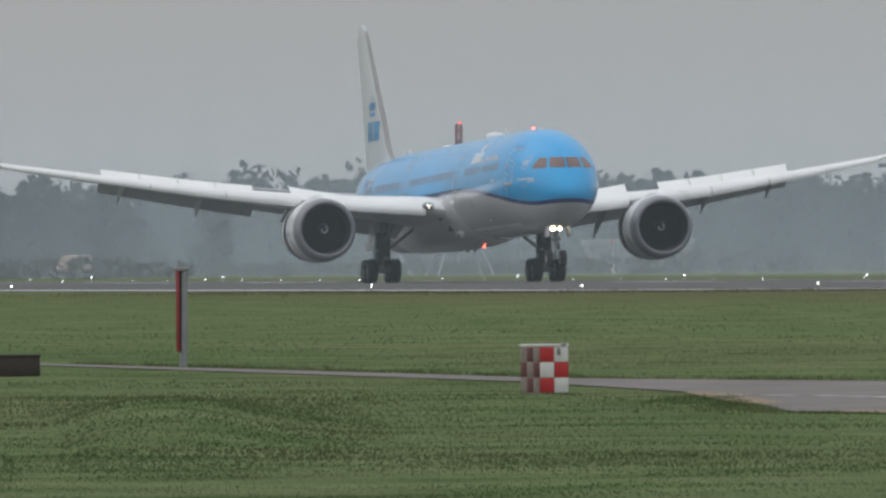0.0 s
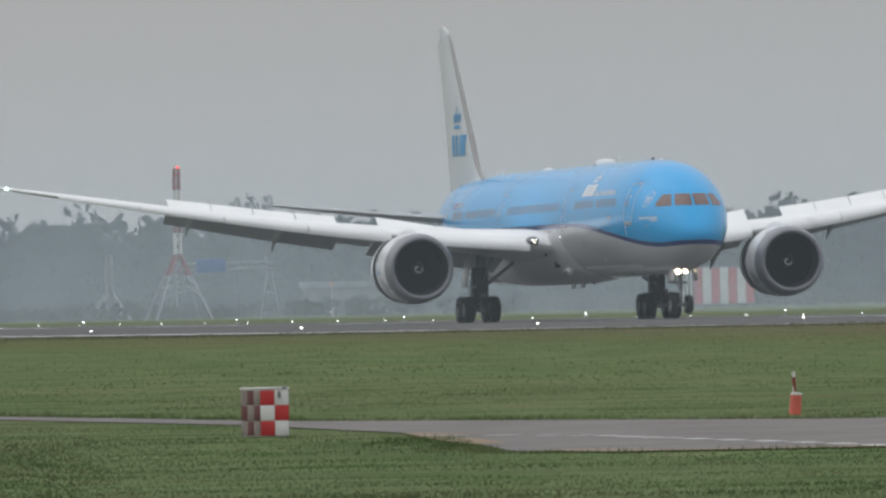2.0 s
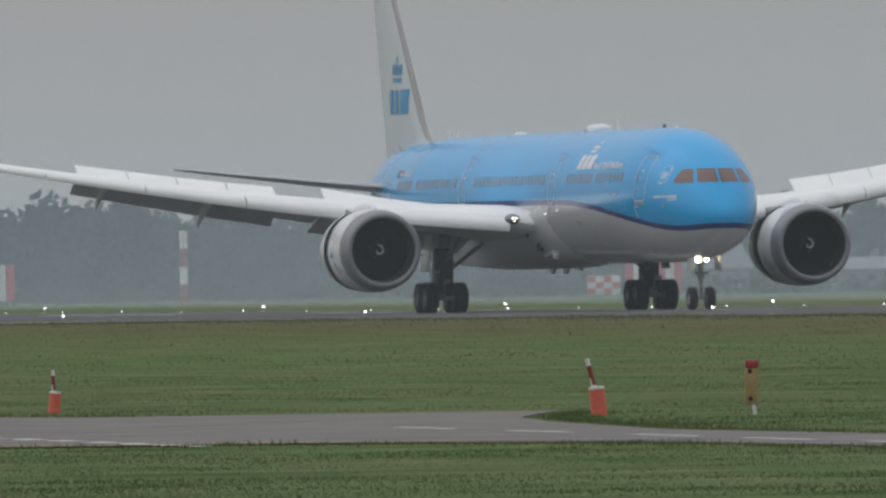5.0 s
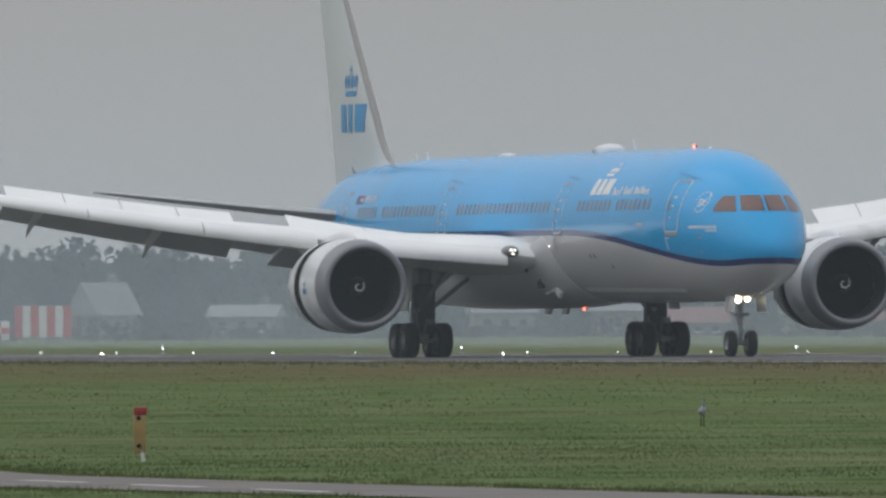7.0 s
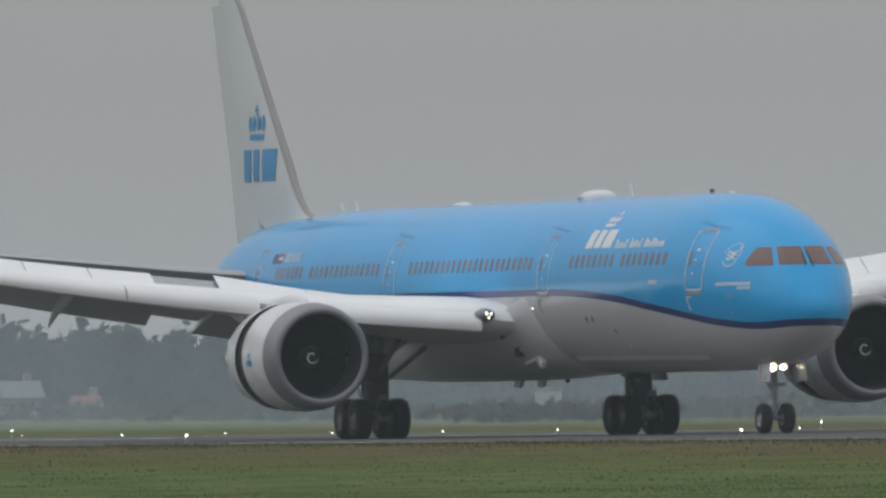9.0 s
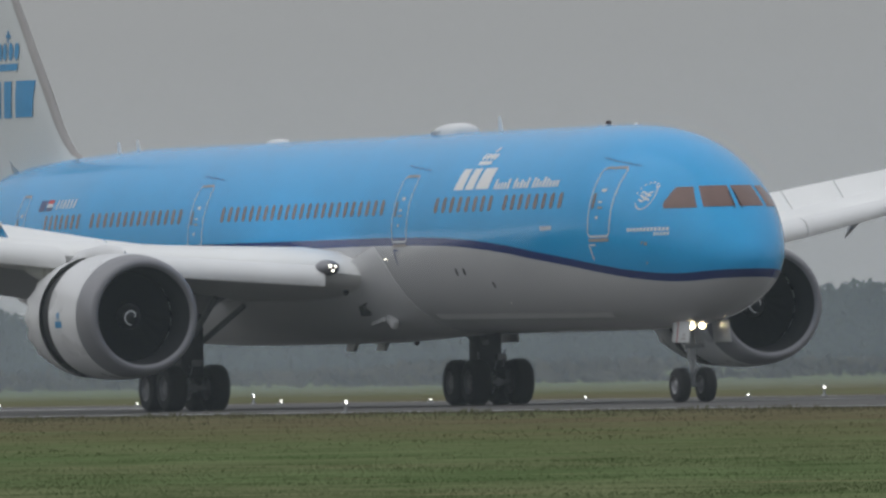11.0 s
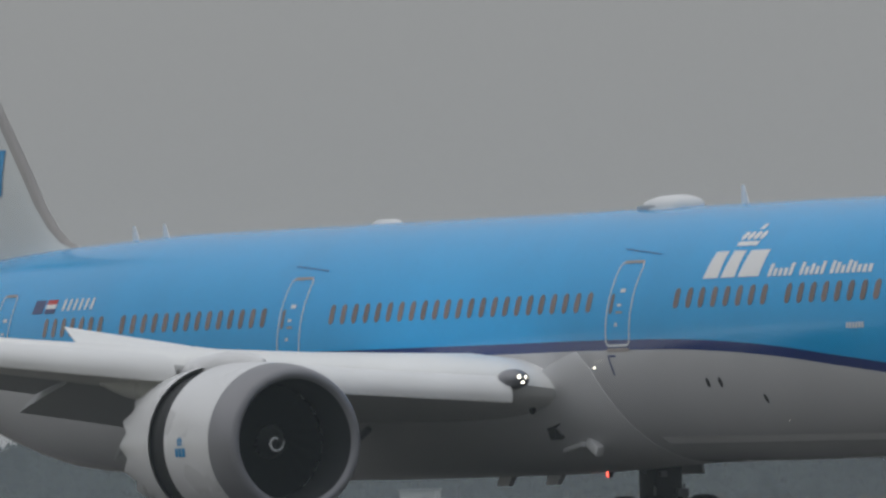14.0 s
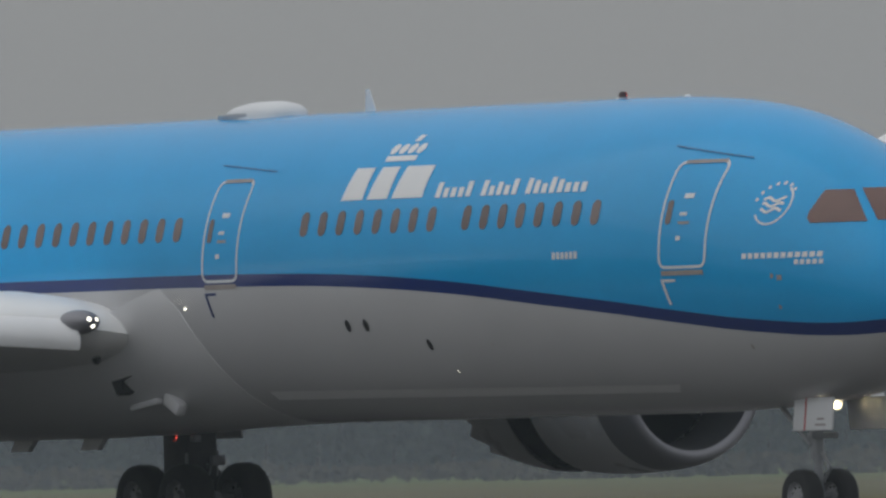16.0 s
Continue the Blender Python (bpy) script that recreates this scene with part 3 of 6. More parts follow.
def engine(side):
    """A turbofan with its reverser sleeve slid back over the dark cascades."""
    cx, cy, cz = -24.2, side * 9.95, 2.86
    e = empty("engine")
    e.parent = airliner
    e.location = (cx, cy, cz)
    e.scale = (1, .97, .97)
    tagged(e, "large white turbofan with opened reverser sleeve")
    lip = [(-1.35, 1.36), (-.9, 1.40), (-.5, 1.425), (-.25, 1.455), (-.09, 1.49), (-.02, 1.54), (0, 1.60), (-.025, 1.685), (-.10, 1.74), (-.25, 1.79), (-.45, 1.83), (-.70, 1.865), (-.95, 1.885)]
    part("inlet_lip", lathe(lip[4:], 64), LIP, e, "bare metal inlet lip", angle=60)
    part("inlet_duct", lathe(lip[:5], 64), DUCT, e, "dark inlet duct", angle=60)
    cowl = [(-.955, 1.886), (-1.4, 1.915), (-2.0, 1.935), (-2.7, 1.93), (-3.0, 1.915), (-3.28, 1.895), (-3.28, 1.70), (-2.0, 1.68)]
    part("fan_cowl", lathe(cowl, 64), COWL, e, "white fan cowl", angle=35)
    part("cascade", lathe([(-3.1, 1.72), (-3.3, 1.76), (-3.9, 1.77), (-4.35, 1.74), (-4.6, 1.6)], 64), GAP, e, "dark reverser cascade gap")
    # sleeve with chevrons
    n, loops = 96, []
    for x, r in ((-4.6, 1.72), (-4.3, 1.835), (-4.18, 1.868), (-4.6, 1.85), (-5.2, 1.77), (-5.75, 1.66), (-6.2, 1.54), (-6.2, 1.50), (-5.4, 1.53), (-4.4, 1.55)):
        loop = []
        for i in range(n):
            a = 2 * math.pi * i / n
            saw = abs((i % 6) - 3) / 3
            k = 0.36 * (saw - 0.5) if x <= -6.1 else 0
            loop.append((x - k, r * math.cos(a), r * math.sin(a)))
        loops.append(loop)
    part("reverser_sleeve", rings(loops, False, False), COWL, e, "white reverser sleeve with chevron edge", angle=35)
    part("core_nozzle", lathe([(-4.6, 1.05), (-5.9, 1.0), (-6.9, .82), (-7.5, .66), (-7.5, .6), (-6.6, .7)], 40), EXHAUST, e, "heat-stained core nozzle")
    part("exhaust_cone", lathe([(-6.6, .5), (-7.6, .4), (-8.3, .2), (-8.6, .02)], 24), EXHAUST, e)
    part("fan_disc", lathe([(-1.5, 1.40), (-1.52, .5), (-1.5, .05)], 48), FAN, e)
    part("spinner", lathe([(-.98, .01), (-1.02, .07), (-1.1, .16), (-1.22, .27), (-1.36, .37), (-1.46, .42)], 32), SPINNER, e, "black fan spinner")
    # curved fan blades
    blade = bmesh.new()
    rows_b = []
    for j in range(7):
        r = 0.40 + 0.98 * j / 6
        sw = radians(10 + 18 * math.sin(j / 6 * 2.2))
        tw = radians(25 + 38 * j / 6)
        wch = 0.23 + 0.10 * math.sin(j / 6 * 2.6)
        c = Vector((-1.36, r * math.sin(sw), r * math.cos(sw)))
        d = Vector((math.cos(tw), math.sin(tw), 0)) * wch
        rows_b.append((blade.verts.new(c + d * 0.5), blade.verts.new(c - d * 0.5)))
    for a, b in zip(rows_b, rows_b[1:]):
        blade.faces.new((a[0], a[1], b[1], b[0]))
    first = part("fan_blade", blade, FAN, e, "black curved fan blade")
    for i in range(1, 18):
        o = first.copy()
        scene.collection.objects.link(o)
        o.parent = e
        o.rotation_euler = (2 * math.pi * i / 18, 0, 0)
    # white swirl on the spinner
    bm = bmesh.new()
    pr = []
    for i in range(26):
        u = i / 25
        a = 2.2 + u * 5.2
        r = 0.05 + 0.20 * u
        x = -float(np.interp(r, [.01, .07, .16, .27, .37, .42], [.98, 1.02, 1.1, 1.22, 1.36, 1.46])) + 0.012
        wd = 0.028 + 0.05 * u * (1 - u) * 2
        pr.append((bm.verts.new((x, (r - wd) * math.cos(a), (r - wd) * math.sin(a))), bm.verts.new((x - 0.02, (r + wd) * math.cos(a), (r + wd) * math.sin(a)))))
    for a, b in zip(pr, pr[1:]):
        bm.faces.new((a[0], a[1], b[1], b[0]))
    SWIRLS.append(part("spinner_swirl", bm, LOGO_WHITE, e, "white painted swirl"))
    # pylon
    loops = []
    for x, zt, zb, hw in ((-1.6, 2.0, 1.7, .06), (-2.4, 2.16, 1.6, .22), (-3.6, 2.2, 1.5, .30), (-5.0, 2.1, 1.2, .32), (-7.0, 1.9, .9, .30), (-9.0, 1.75, 1.2, .2), (-10.4, 1.7, 1.5, .05)):
        loops.append([(x, hw * math.cos(2 * math.pi * i / 16), (zt + zb) / 2 + (zt - zb) / 2 * math.sin(2 * math.pi * i / 16)) for i in range(16)])
    part("pylon", rings(loops), COWL, e, "white engine pylon")
    # small crown-and-block mark on the outer cowl
    if side < 0:
        for y0, y1, z0, z1 in ((-.26, -.11, -.16, .05), (-.08, .07, -.16, .05), (.10, .27, -.16, .05), (-.12, .12, .12, .17), (-.13, -.05, .19, .28), (-.03, .03, .19, .32), (.05, .13, .19, .28)):
            bm = bmesh.new()
            vs = []
            for u, z in ((y0, z0), (y1, z0), (y1, z1), (y0, z1)):
                r = 1.945
                vs.append(bm.verts.new((-2.35 + u, -math.sqrt(r * r - (z - 0.15)**2), z - 0.15)))
            bm.faces.new(vs)
            part("cowl_mark", bm, LOGO_BLUE, e, "small blue emblem", smooth=False)
    return e


SPINNER = material("spinner_black", (0.03, 0.03, 0.033), 0.4, vary=0.1, size=0.3)


def wheel(name, r, w, parent, at):
    prof = [(-w / 2, r * .52), (-w / 2, r * .80), (-w * .46, r * .90), (-w * .36, r * .97), (-w * .2, r), (w * .2, r), (w * .36, r * .97), (w * .46, r * .90), (w / 2, r * .80), (w / 2, r * .52)]
    t = part(name, lathe(prof, 36, 'y'), TYRE, parent, "black aircraft tyre", at=at)
    hub = lathe([(-w * .44, .03), (-w * .44, r * .18), (-w * .30, r * .25), (-w * .30, r * .42), (-w * .48, r * .54), (w * .48, r * .54), (w * .30, r * .42), (w * .30, r * .25), (w * .44, r * .18), (w * .44, .03)], 28, 'y', True, True)
    part("rim", hub, HUB, t, "grey metal rim")
    for s in (-1, 1):
        holes = joined(*[rod((r * .335 * math.cos(k * math.pi / 4), s * w * .285, r * .335 * math.sin(k * math.pi / 4)), (r * .335 * math.cos(k * math.pi / 4), s * w * .31, r * .335 * math.sin(k * math.pi / 4)), r * .06, 8) for k in range(8)])
        tagged(part("rim_holes", holes, BLACK, t, "ring of dark holes in the rim"), kind="stuff")
    WHEELS.append((t, at, r))
    return t


def main_gear(side):
    g = empty("main_landing_gear")
    g.parent = airliner
    g.location = (-34.58, side * 4.9, 0)
    for x in (-0.78, 0.78):
        for y in (-0.68, 0.68):
            wheel("wheel", 0.70, 0.58, g, (x, y, 0.70))
    part("bogie_beam", joined(rod((-.85, 0, .70), (.85, 0, .70), .13), rod((-.74, -.6, .685), (-.74, .6, .685), .09), rod((.74, -.6, .685), (.74, .6, .685), .09)), STRUT, g, "grey bogie beam")
    part("strut", joined(rod((0, 0, .75), (0.02, -side * .05, 1.7), .13), rod((0.02, -side * .05, 1.55), (.05, -side * .25, 4.2), .27)), STRUT, g, "thick grey shock strut")
    part("side_brace", joined(rod((0.03, -side * .15, 1.75), (.1, -side * 2.0, 3.2), .09), rod((0, 0, 1.8), (1.5, -side * .5, 3.4), .10), rod((-.1, 0, 1.8), (-1.2, -side * .3, 3.4), .07)), STRUT, g, "grey drag and side braces")
    part("gear_fairing", box_bm(.95, .80, 1.95, (.05, -side * .10, 1.98), .16), GEAR_DARK, g, "dark gear housing", angle=30)
    part("torque_link", joined(rod((.18, 0, 1.0), (.5, 0, 1.35), .05), rod((.5, 0, 1.35), (.2, 0, 1.75), .05), rod((-.16, .1, .9), (-.2, .12, 2.6), .025), rod((.12, -.15, .8), (.2, -.18, 2.8), .02)), STRUT, g)
    hoses = [rod((.5 * math.cos(k), .46 * math.sin(k), 1.05 + .1 * k), (.56 * math.cos(k + .25), .50 * math.sin(k + .25), 1.5 + .16 * k), .022, 6) for k in range(6)]
    tagged(part("hoses", joined(*hoses, box_bm(.22, .3, .2, (.55, .2, 1.45), .03), box_bm(.3, .18, .14, (.5, -.3, 1.9), .03), rod((.5, -.5, 1.2), (.62, -.55, 1.6), .03)), HUB, g, "bundled brake hoses and brackets"), kind="stuff")
    part("gear_door", box_bm(1.5, .06, 1.75, (-.05, side * .62, 2.75), .02, Matrix.Rotation(side * radians(8), 4, 'X')), BELLY_PAINT, g, "pale grey strut door", angle=30)


GEAR_DARK = material("gear_dark_grey", (0.07, 0.07, 0.075), 0.6, vary=0.25, size=0.4)


def nose_gear():
    g = empty("nose_landing_gear")
    g.parent = airliner
    g.location = (-5.7, 0, 0)
    for y in (-0.40, 0.40):
        wheel("wheel", 0.50, 0.36, g, (0, y, 0.50))
    part("axle", rod((0, -.5, .5), (0, .5, .5), .07), STRUT, g)
    part("strut", joined(rod((0, 0, .5), (-.05, 0, 1.3), .085), rod((-.05, 0, 1.2), (-.15, 0, 2.6), .13)), STRUT, g, "grey nose strut")
    part("drag_brace", joined(rod((-.08, -.12, 1.45), (-1.2, -.3, 2.5), .05), rod((-.08, .12, 1.45), (-1.2, .3, 2.5), .05), rod((.12, 0, .75), (.34, 0, 1.0), .035), rod((.34, 0, 1.0), (.1, 0, 1.3), .035), box_bm(.16, .62, .12, (.12, 0, 1.62), .02)), STRUT, g)
    for side in (-1, 1):
        d = part("gear_door", box_bm(1.28, .05, .62, (.74, side * .62, 2.02), .02, Matrix.Rotation(side * radians(6), 4, 'X')), WHITE, g, "white nose gear door", angle=30)
        part("door_line", box_bm(.035, .056, .60, (.50, side * .626, 2.02), 0, Matrix.Rotation(side * radians(6), 4, 'X')), RED, d, "thin red warning line")
        if side < 0:
            for k, (wd, zz) in enumerate(((.22, 1.93), (.34, 1.82))):
                part("door_marking", box_bm(wd, .056, .035, (1.0, side * .62 + (zz - 2.02) * .1 - .004, zz), 0), DOOR_TEXT, d, "small grey lettering bars")
        tube = part("lamp_housing", lathe([(.0, .06), (.02, .125), (.26, .135), (.26, .125), (.06, .115)], 20), STRUT, g, "grey lamp housing", at=(.10, side * .2, 2.22))
        tube.scale = (1.25, 1.25, 1.25) if side < 0 else (.95, .95, .95)
        part("taxi_lamp", lathe([(.10, .116), (.14, .08), (.15, .005)], 20), LAND, tube, "bright glowing landing lamp")


DOOR_TEXT = material("lettering_grey", (0.35, 0.30, 0.30), 0.6, vary=0.1)


def fin_at(u, h):
    """Fin section: chord fraction u, height h from 0 (root) to 1 (top)."""
    lead = float(np.interp(h, [-.1, 0, .01, .025, .05, .09, .15, .25, .9, .97, 1], [-55.0, -54.4, -55.3, -56.15, -56.95, -57.6, -58.25, -59.05, -64.6, -65.5, -66.6]))
    rear = float(np.interp(h, [0, 1], [-65.6, -68.6]))
    return lead + (rear - lead) * u, 7.65 + h * (16.45 - 7.65)


FIN_66 = 0.2969 * math.sqrt(.665) - 0.126 * .665 - 0.3516 * .665**2 + 0.2843 * .665**3 - 0.1036 * .665**4


def fin_half(h):
    """Thickness of the fin at height h, in metres."""
    lead, rear = fin_at(0, h)[0], fin_at(1, h)[0]
    return (0.095 - 0.02 * h) * max(lead - rear, 1) * float(np.interp(h, [0, .25], [.55, .9]))


def tail():
    loops = []
    for h in (-.1, -.03, 0, .01, .02, .035, .05, .07, .09, .12, .15, .2, .25, .4, .6, .75, .85, .92, .97, 1):
        lead, z = fin_at(0, h)
        rear, _ = fin_at(1, h)
        th = fin_half(h)
        us = [0, .01, .03, .08, .16, .3, .45, .66]
        a = [(lead + (rear - lead) * u, -th * 5 * (0.2969 * math.sqrt(u) - 0.126 * u - 0.3516 * u**2 + 0.2843 * u**3 - 0.1036 * u**4), z) for u in us]
        loops.append(a + [(x, -y, zz) for x, y, zz in reversed(a[1:])])
    fin = part("fin", rings(loops), FIN_WHITE, airliner, "tall swept white tail fin", angle=50)
    loops = []
    for h in (-.07, .3, .6, .92):
        lead, z = fin_at(.665, h)
        rear, _ = fin_at(1, h)
        th = fin_half(h) * 5 * FIN_66 * .98
        loops.append([(lead, -th, z), (rear, -.02, z), (rear, .02, z), (lead, th, z)])
    part("rudder", rings(loops), FIN_WHITE, fin, "white rudder")
    # light metal leading edge
    loops = []
    for h in (-.02, 0, .01, .02, .035, .05, .07, .09, .12, .15, .2, .25, .4, .6, .75, .9, .95):
        lead, z = fin_at(0, h)
        rear, _ = fin_at(1, h)
        th = fin_half(h)
        side = []
        for d in (0, .02, .06, .12, .19, .26):
            u = d / (lead - rear)
            side.append((lead + .015 - d, -(th * 5 * (0.2969 * math.sqrt(u) - 0.126 * u - 0.3516 * u**2) + .012 * min(1, d * 20)), z))
        loops.append(side + [(x, -y, zz) for x, y, zz in reversed(side[1:])])
    part("leading_edge", rings(loops), EDGE, fin, "grey metal leading edge")
    # emblem: three slanted blocks under a crown
    def fin_side(x, z, sd):
        h = (z - 7.65) / 8.8
        lead, rear = fin_at(0, h)[0], fin_at(1, h)[0]
        u = max(0.0, (x - lead) / (rear - lead))
        th = fin_half(h)
        return (x, sd * (th * 5 * (0.2969 * math.sqrt(u) - 0.126 * u - 0.3516 * u**2 + 0.2843 * u**3 - 0.1036 * u**4) + 0.02), z)

    def mark(pts):
        for sd in (-1, 1):
            bm = bmesh.new()
            if len(pts) == 4:
                (ax, az), (bx, bz), (cx, cz), (dx, dz) = pts
                g = [[bm.verts.new(fin_side((ax * (1 - u) + bx * u) * (1 - v) + (dx * (1 - u) + cx * u) * v, az * (1 - v) + dz * v, sd)) for u in (0, .25, .5, .75, 1)] for v in (0, .25, .5, .75, 1)]
                for r0, r1 in zip(g, g[1:]):
                    for k in range(4):
                        bm.faces.new((r0[k], r0[k + 1], r1[k + 1], r1[k]))
            else:
                bm.faces.new([bm.verts.new(fin_side(x, z, sd)) for x, z in pts])
            part("tail_emblem", bm, LOGO_BLUE, fin, "flat blue emblem shape", smooth=False)
    for x0, x1 in ((-64.2, -63.2), (-62.85, -62.1), (-61.7, -60.15)):
        mark([(x0, 9.3), (x1, 9.3), (x1 + .12, 10.45), (x0 + .12, 10.45)])
    mark([(-63.2, 10.78), (-61.5, 10.78), (-61.45, 11.0), (-63.2, 11.0)])
    for x in (-63.1, -62.62, -62.1, -61.6):
        mark([(x + .2 * math.cos(k * math.pi / 5), 11.38 + .29 * math.sin(k * math.pi / 5)) for k in range(10)])
    mark([(-62.42, 11.65), (-62.3, 11.65), (-62.3, 12.05), (-62.42, 12.05)])
    mark([(-62.55, 11.82), (-62.17, 11.82), (-62.17, 11.92), (-62.55, 11.92)])
    for side in (-1, 1):
        loops = []
        for y, lead, c, z in ((.5, -57.6, 6.8, 5.75), (4, -60.9, 4.9, 6.14), (8.6, -65.1, 2.6, 6.73), (9.5, -66.1, 1.9, 6.86), (9.85, -66.9, 1.1, 6.9)):
            us = [0, .02, .08, .2, .4, .7, 1]
            up = [(lead - c * u, side * y, z + c * .36 * (0.2969 * math.sqrt(u) - 0.126 * u - 0.3516 * u**2 + 0.2843 * u**3 - 0.1015 * u**4)) for u in us]
            lo = [(x, yy, 2 * z - zz) for x, yy, zz in reversed(up[1:-1])]
            loops.append(up + lo)
        part("tailplane", rings(loops), TAILPLANE, airliner, "grey swept tailplane")


FIN_WHITE = material("fin_white", (0.60, 0.62, 0.62), 0.35, vary=0.06, size=2.5)
EDGE = material("edge_metal", (0.31, 0.295, 0.285), 0.6, metal=0.0, vary=0.1, size=0.5)
TAILPLANE = material("tailplane_grey", (0.42, 0.43, 0.45), 0.4, vary=0.08, size=1.0)


def cabin_details():
    def span(a, b, k):
        return [a + (b - a) * i / (k - 1) for i in range(k)]
    xs = span(-8.96, -13.19, 8) + span(-14.38, -18.74, 8) + span(-23.2, -36.8, 23) + span(-40.58, -48.49, 14) + span(-49.8, -53.4, 7)
    for x in xs:
        part("cabin_window", patch(rounded(x - .135, x + .135, 5.67, 6.14, .12, 3), 0.007), CABIN_GLASS, airliner, smooth=False)
    for k, (x0, x1, z0, z1) in enumerate(((-6.95, -5.68, 4.82, 6.78), (-22.2, -21.0, 4.88, 6.80), (-39.65, -38.45, 4.95, 6.80), (-57.0, -56.0, 5.0, 6.75))):
        d = part("cabin_door", ribbon(rounded(x0, x1, z0, z1, .16, 4), .055), DOOR_LINE, airliner, "blue cabin door with white outline")
        part("door_window", patch(rounded(x0 + .10, x0 + .26, 5.62, 6.08, .07, 3), 0.008), CABIN_GLASS, d, smooth=False)
        part("door_sill", quad_patch([(x0 + .05, z0 - .15), (x1 - .05, z0 - .15), (x1 - .05, z0 - .06), (x0 + .05, z0 - .06)], 4, 1, .012), SILL, d, "dull grey door sill")
        part("door_top", quad_patch([(x0 + .15, z1 - .03), (x1 - .1, z1 - .03), (x1 - .1, z1 + .035), (x0 + .15, z1 + .035)], 4, 1, .012), SILL, d)
        for bx, bz, bw, bh in ((.62, 6.1, .26, .09), (.58, 5.78, .2, .06), (.62, 5.62, .3, .05), (.52, 5.32, .13, .08)):
            part("door_mark", quad_patch([(x0 + bx - bw / 2, bz), (x0 + bx + bw / 2, bz), (x0 + bx + bw / 2, bz + bh), (x0 + bx - bw / 2, bz + bh)], 2, 1, .009), SILL if bw == .3 else LOGO_WHITE, d, "small handle and label bar", smooth=False)
        if k < 2:
            col = DOOR_LINE if k == 0 else LOGO_NAVY
            zz = z0 - .27
            part("door_corner_mark", joined(quad_patch([(x0 + .02, zz), (x0 + .42, zz), (x0 + .42, zz + .05), (x0 + .02, zz + .05)], 3, 1, .009), quad_patch([(x0 + .02, zz), (x0 + .09, zz), (x0 + .2, zz - .42), (x0 + .13, zz - .42)], 2, 3, .009)), col, d, smooth=False)
    # airline emblem: slanted blocks, a crown and a row of thin bars
    for x0, x1 in ((-17.68, -16.95), (-16.8, -16.1), (-15.95, -14.9)):
        part("side_emblem", quad_patch([(x0, 6.33), (x1, 6.33), (x1 - .02, 6.94), (x0 - .02 + .1, 6.94)], 4, 4, .009), LOGO_WHITE, airliner, "white slanted emblem block", smooth=False)
    part("side_emblem", quad_patch([(-16.78, 7.05), (-15.76, 7.05), (-15.78, 7.15), (-16.82, 7.15)], 4, 1, .009), LOGO_WHITE, airliner, smooth=False)
    for x in (-16.72, -16.42, -16.12, -15.82):
        part("side_emblem", patch([(x + .13 * math.cos(k * math.pi / 5), 7.28 + .10 * math.sin(k * math.pi / 5)) for k in range(10)], .009), LOGO_WHITE, airliner, smooth=False)
    part("side_emblem", quad_patch([(-16.3, 7.42), (-16.1, 7.42), (-16.08, 7.54), (-16.28, 7.54)], 2, 1, .009), LOGO_WHITE, airliner, smooth=False)
    for word, x0, k, tall in ((0, -14.45, 5, (1, 0, 0, 0, 1)), (1, -12.9, 5, (1, 0, .6, 0, 1)), (2, -11.4, 8, (1, .6, 0, 1, .6, 0, 0, 0))):
        for i in range(k):
            x = x0 + i * .255
            zt = 6.49 + .11 * tall[i]
            part("side_lettering", quad_patch([(x, 6.31), (x + .17, 6.31), (x + .15, zt), (x - .02, zt)], 1, 2, .009), LOGO_WHITE, airliner, "white lettering bar", smooth=False)
    # round alliance emblem, group name bars, ship's name bar, registration bars, flags
    part("round_emblem", ribbon([(-4.25 + .36 * math.cos(a), 5.92 + .36 * math.sin(a)) for a in [radians(-150 + 15 * i) for i in range(15)]], .035, .009, False), LOGO_WHITE, airliner, "thin white ring emblem")
    for k, dz in enumerate((.1, 0, -.1)):
        part("round_emblem", ribbon([(-4.48 + .05 * i, 5.92 + dz + .035 * math.sin(i * .9 + k)) for i in range(10)], .05, .009, False), LOGO_WHITE, airliner)
    for i in range(7):
        a = radians(165 - 20 * i)
        part("round_emblem", patch([(-4.25 + .40 * math.cos(a) + .035 * math.cos(k * math.pi / 3), 5.92 + .40 * math.sin(a) + .035 * math.sin(k * math.pi / 3)) for k in range(6)], .009), LOGO_WHITE, airliner, smooth=False)
    for i in range(12):
        x = -4.72 + i * .153
        part("group_lettering", quad_patch([(x, 4.93), (x + .11, 4.93), (x + .11, 5.03), (x, 5.03)], 1, 1, .009), LOGO_WHITE, airliner, "small white lettering bar", smooth=False)
    for i in range(5):
        x = -3.5 + i * .13
        part("group_lettering", quad_patch([(x, 4.80), (x + .09, 4.80), (x + .09, 4.89), (x, 4.89)], 1, 1, .009), DOOR_LINE, airliner, smooth=False)
    for i in range(6):
        x = -10.22 + i * .14
        part("name_lettering", quad_patch([(x, 5.05), (x + .1, 5.05), (x + .1, 5.18), (x, 5.18)], 1, 1, .009), DOOR_LINE, airliner, "small pale lettering bar", smooth=False)
    for i in range(6):
        x = -52.6 + i * .37
        part("registration_bar", quad_patch([(x, 6.32), (x + .15, 6.32), (x + .17, 6.6), (x + .02, 6.6)], 1, 1, .009), LOGO_WHITE, airliner, "white lettering bar", smooth=False)
    part("flag", quad_patch([(-54.6, 6.27), (-53.9, 6.27), (-53.85, 6.6), (-54.55, 6.6)], 2, 1, .009), LOGO_NAVY, airliner, "small dark blue flag", smooth=False)
    for z, mt in ((6.27, LOGO_NAVY), (6.38, LOGO_WHITE), (6.49, RED)):
        part("flag", quad_patch([(-53.75, z), (-53.05, z), (-53.03, z + .11), (-53.73, z + .11)], 2, 1, .009), mt, airliner, smooth=False)
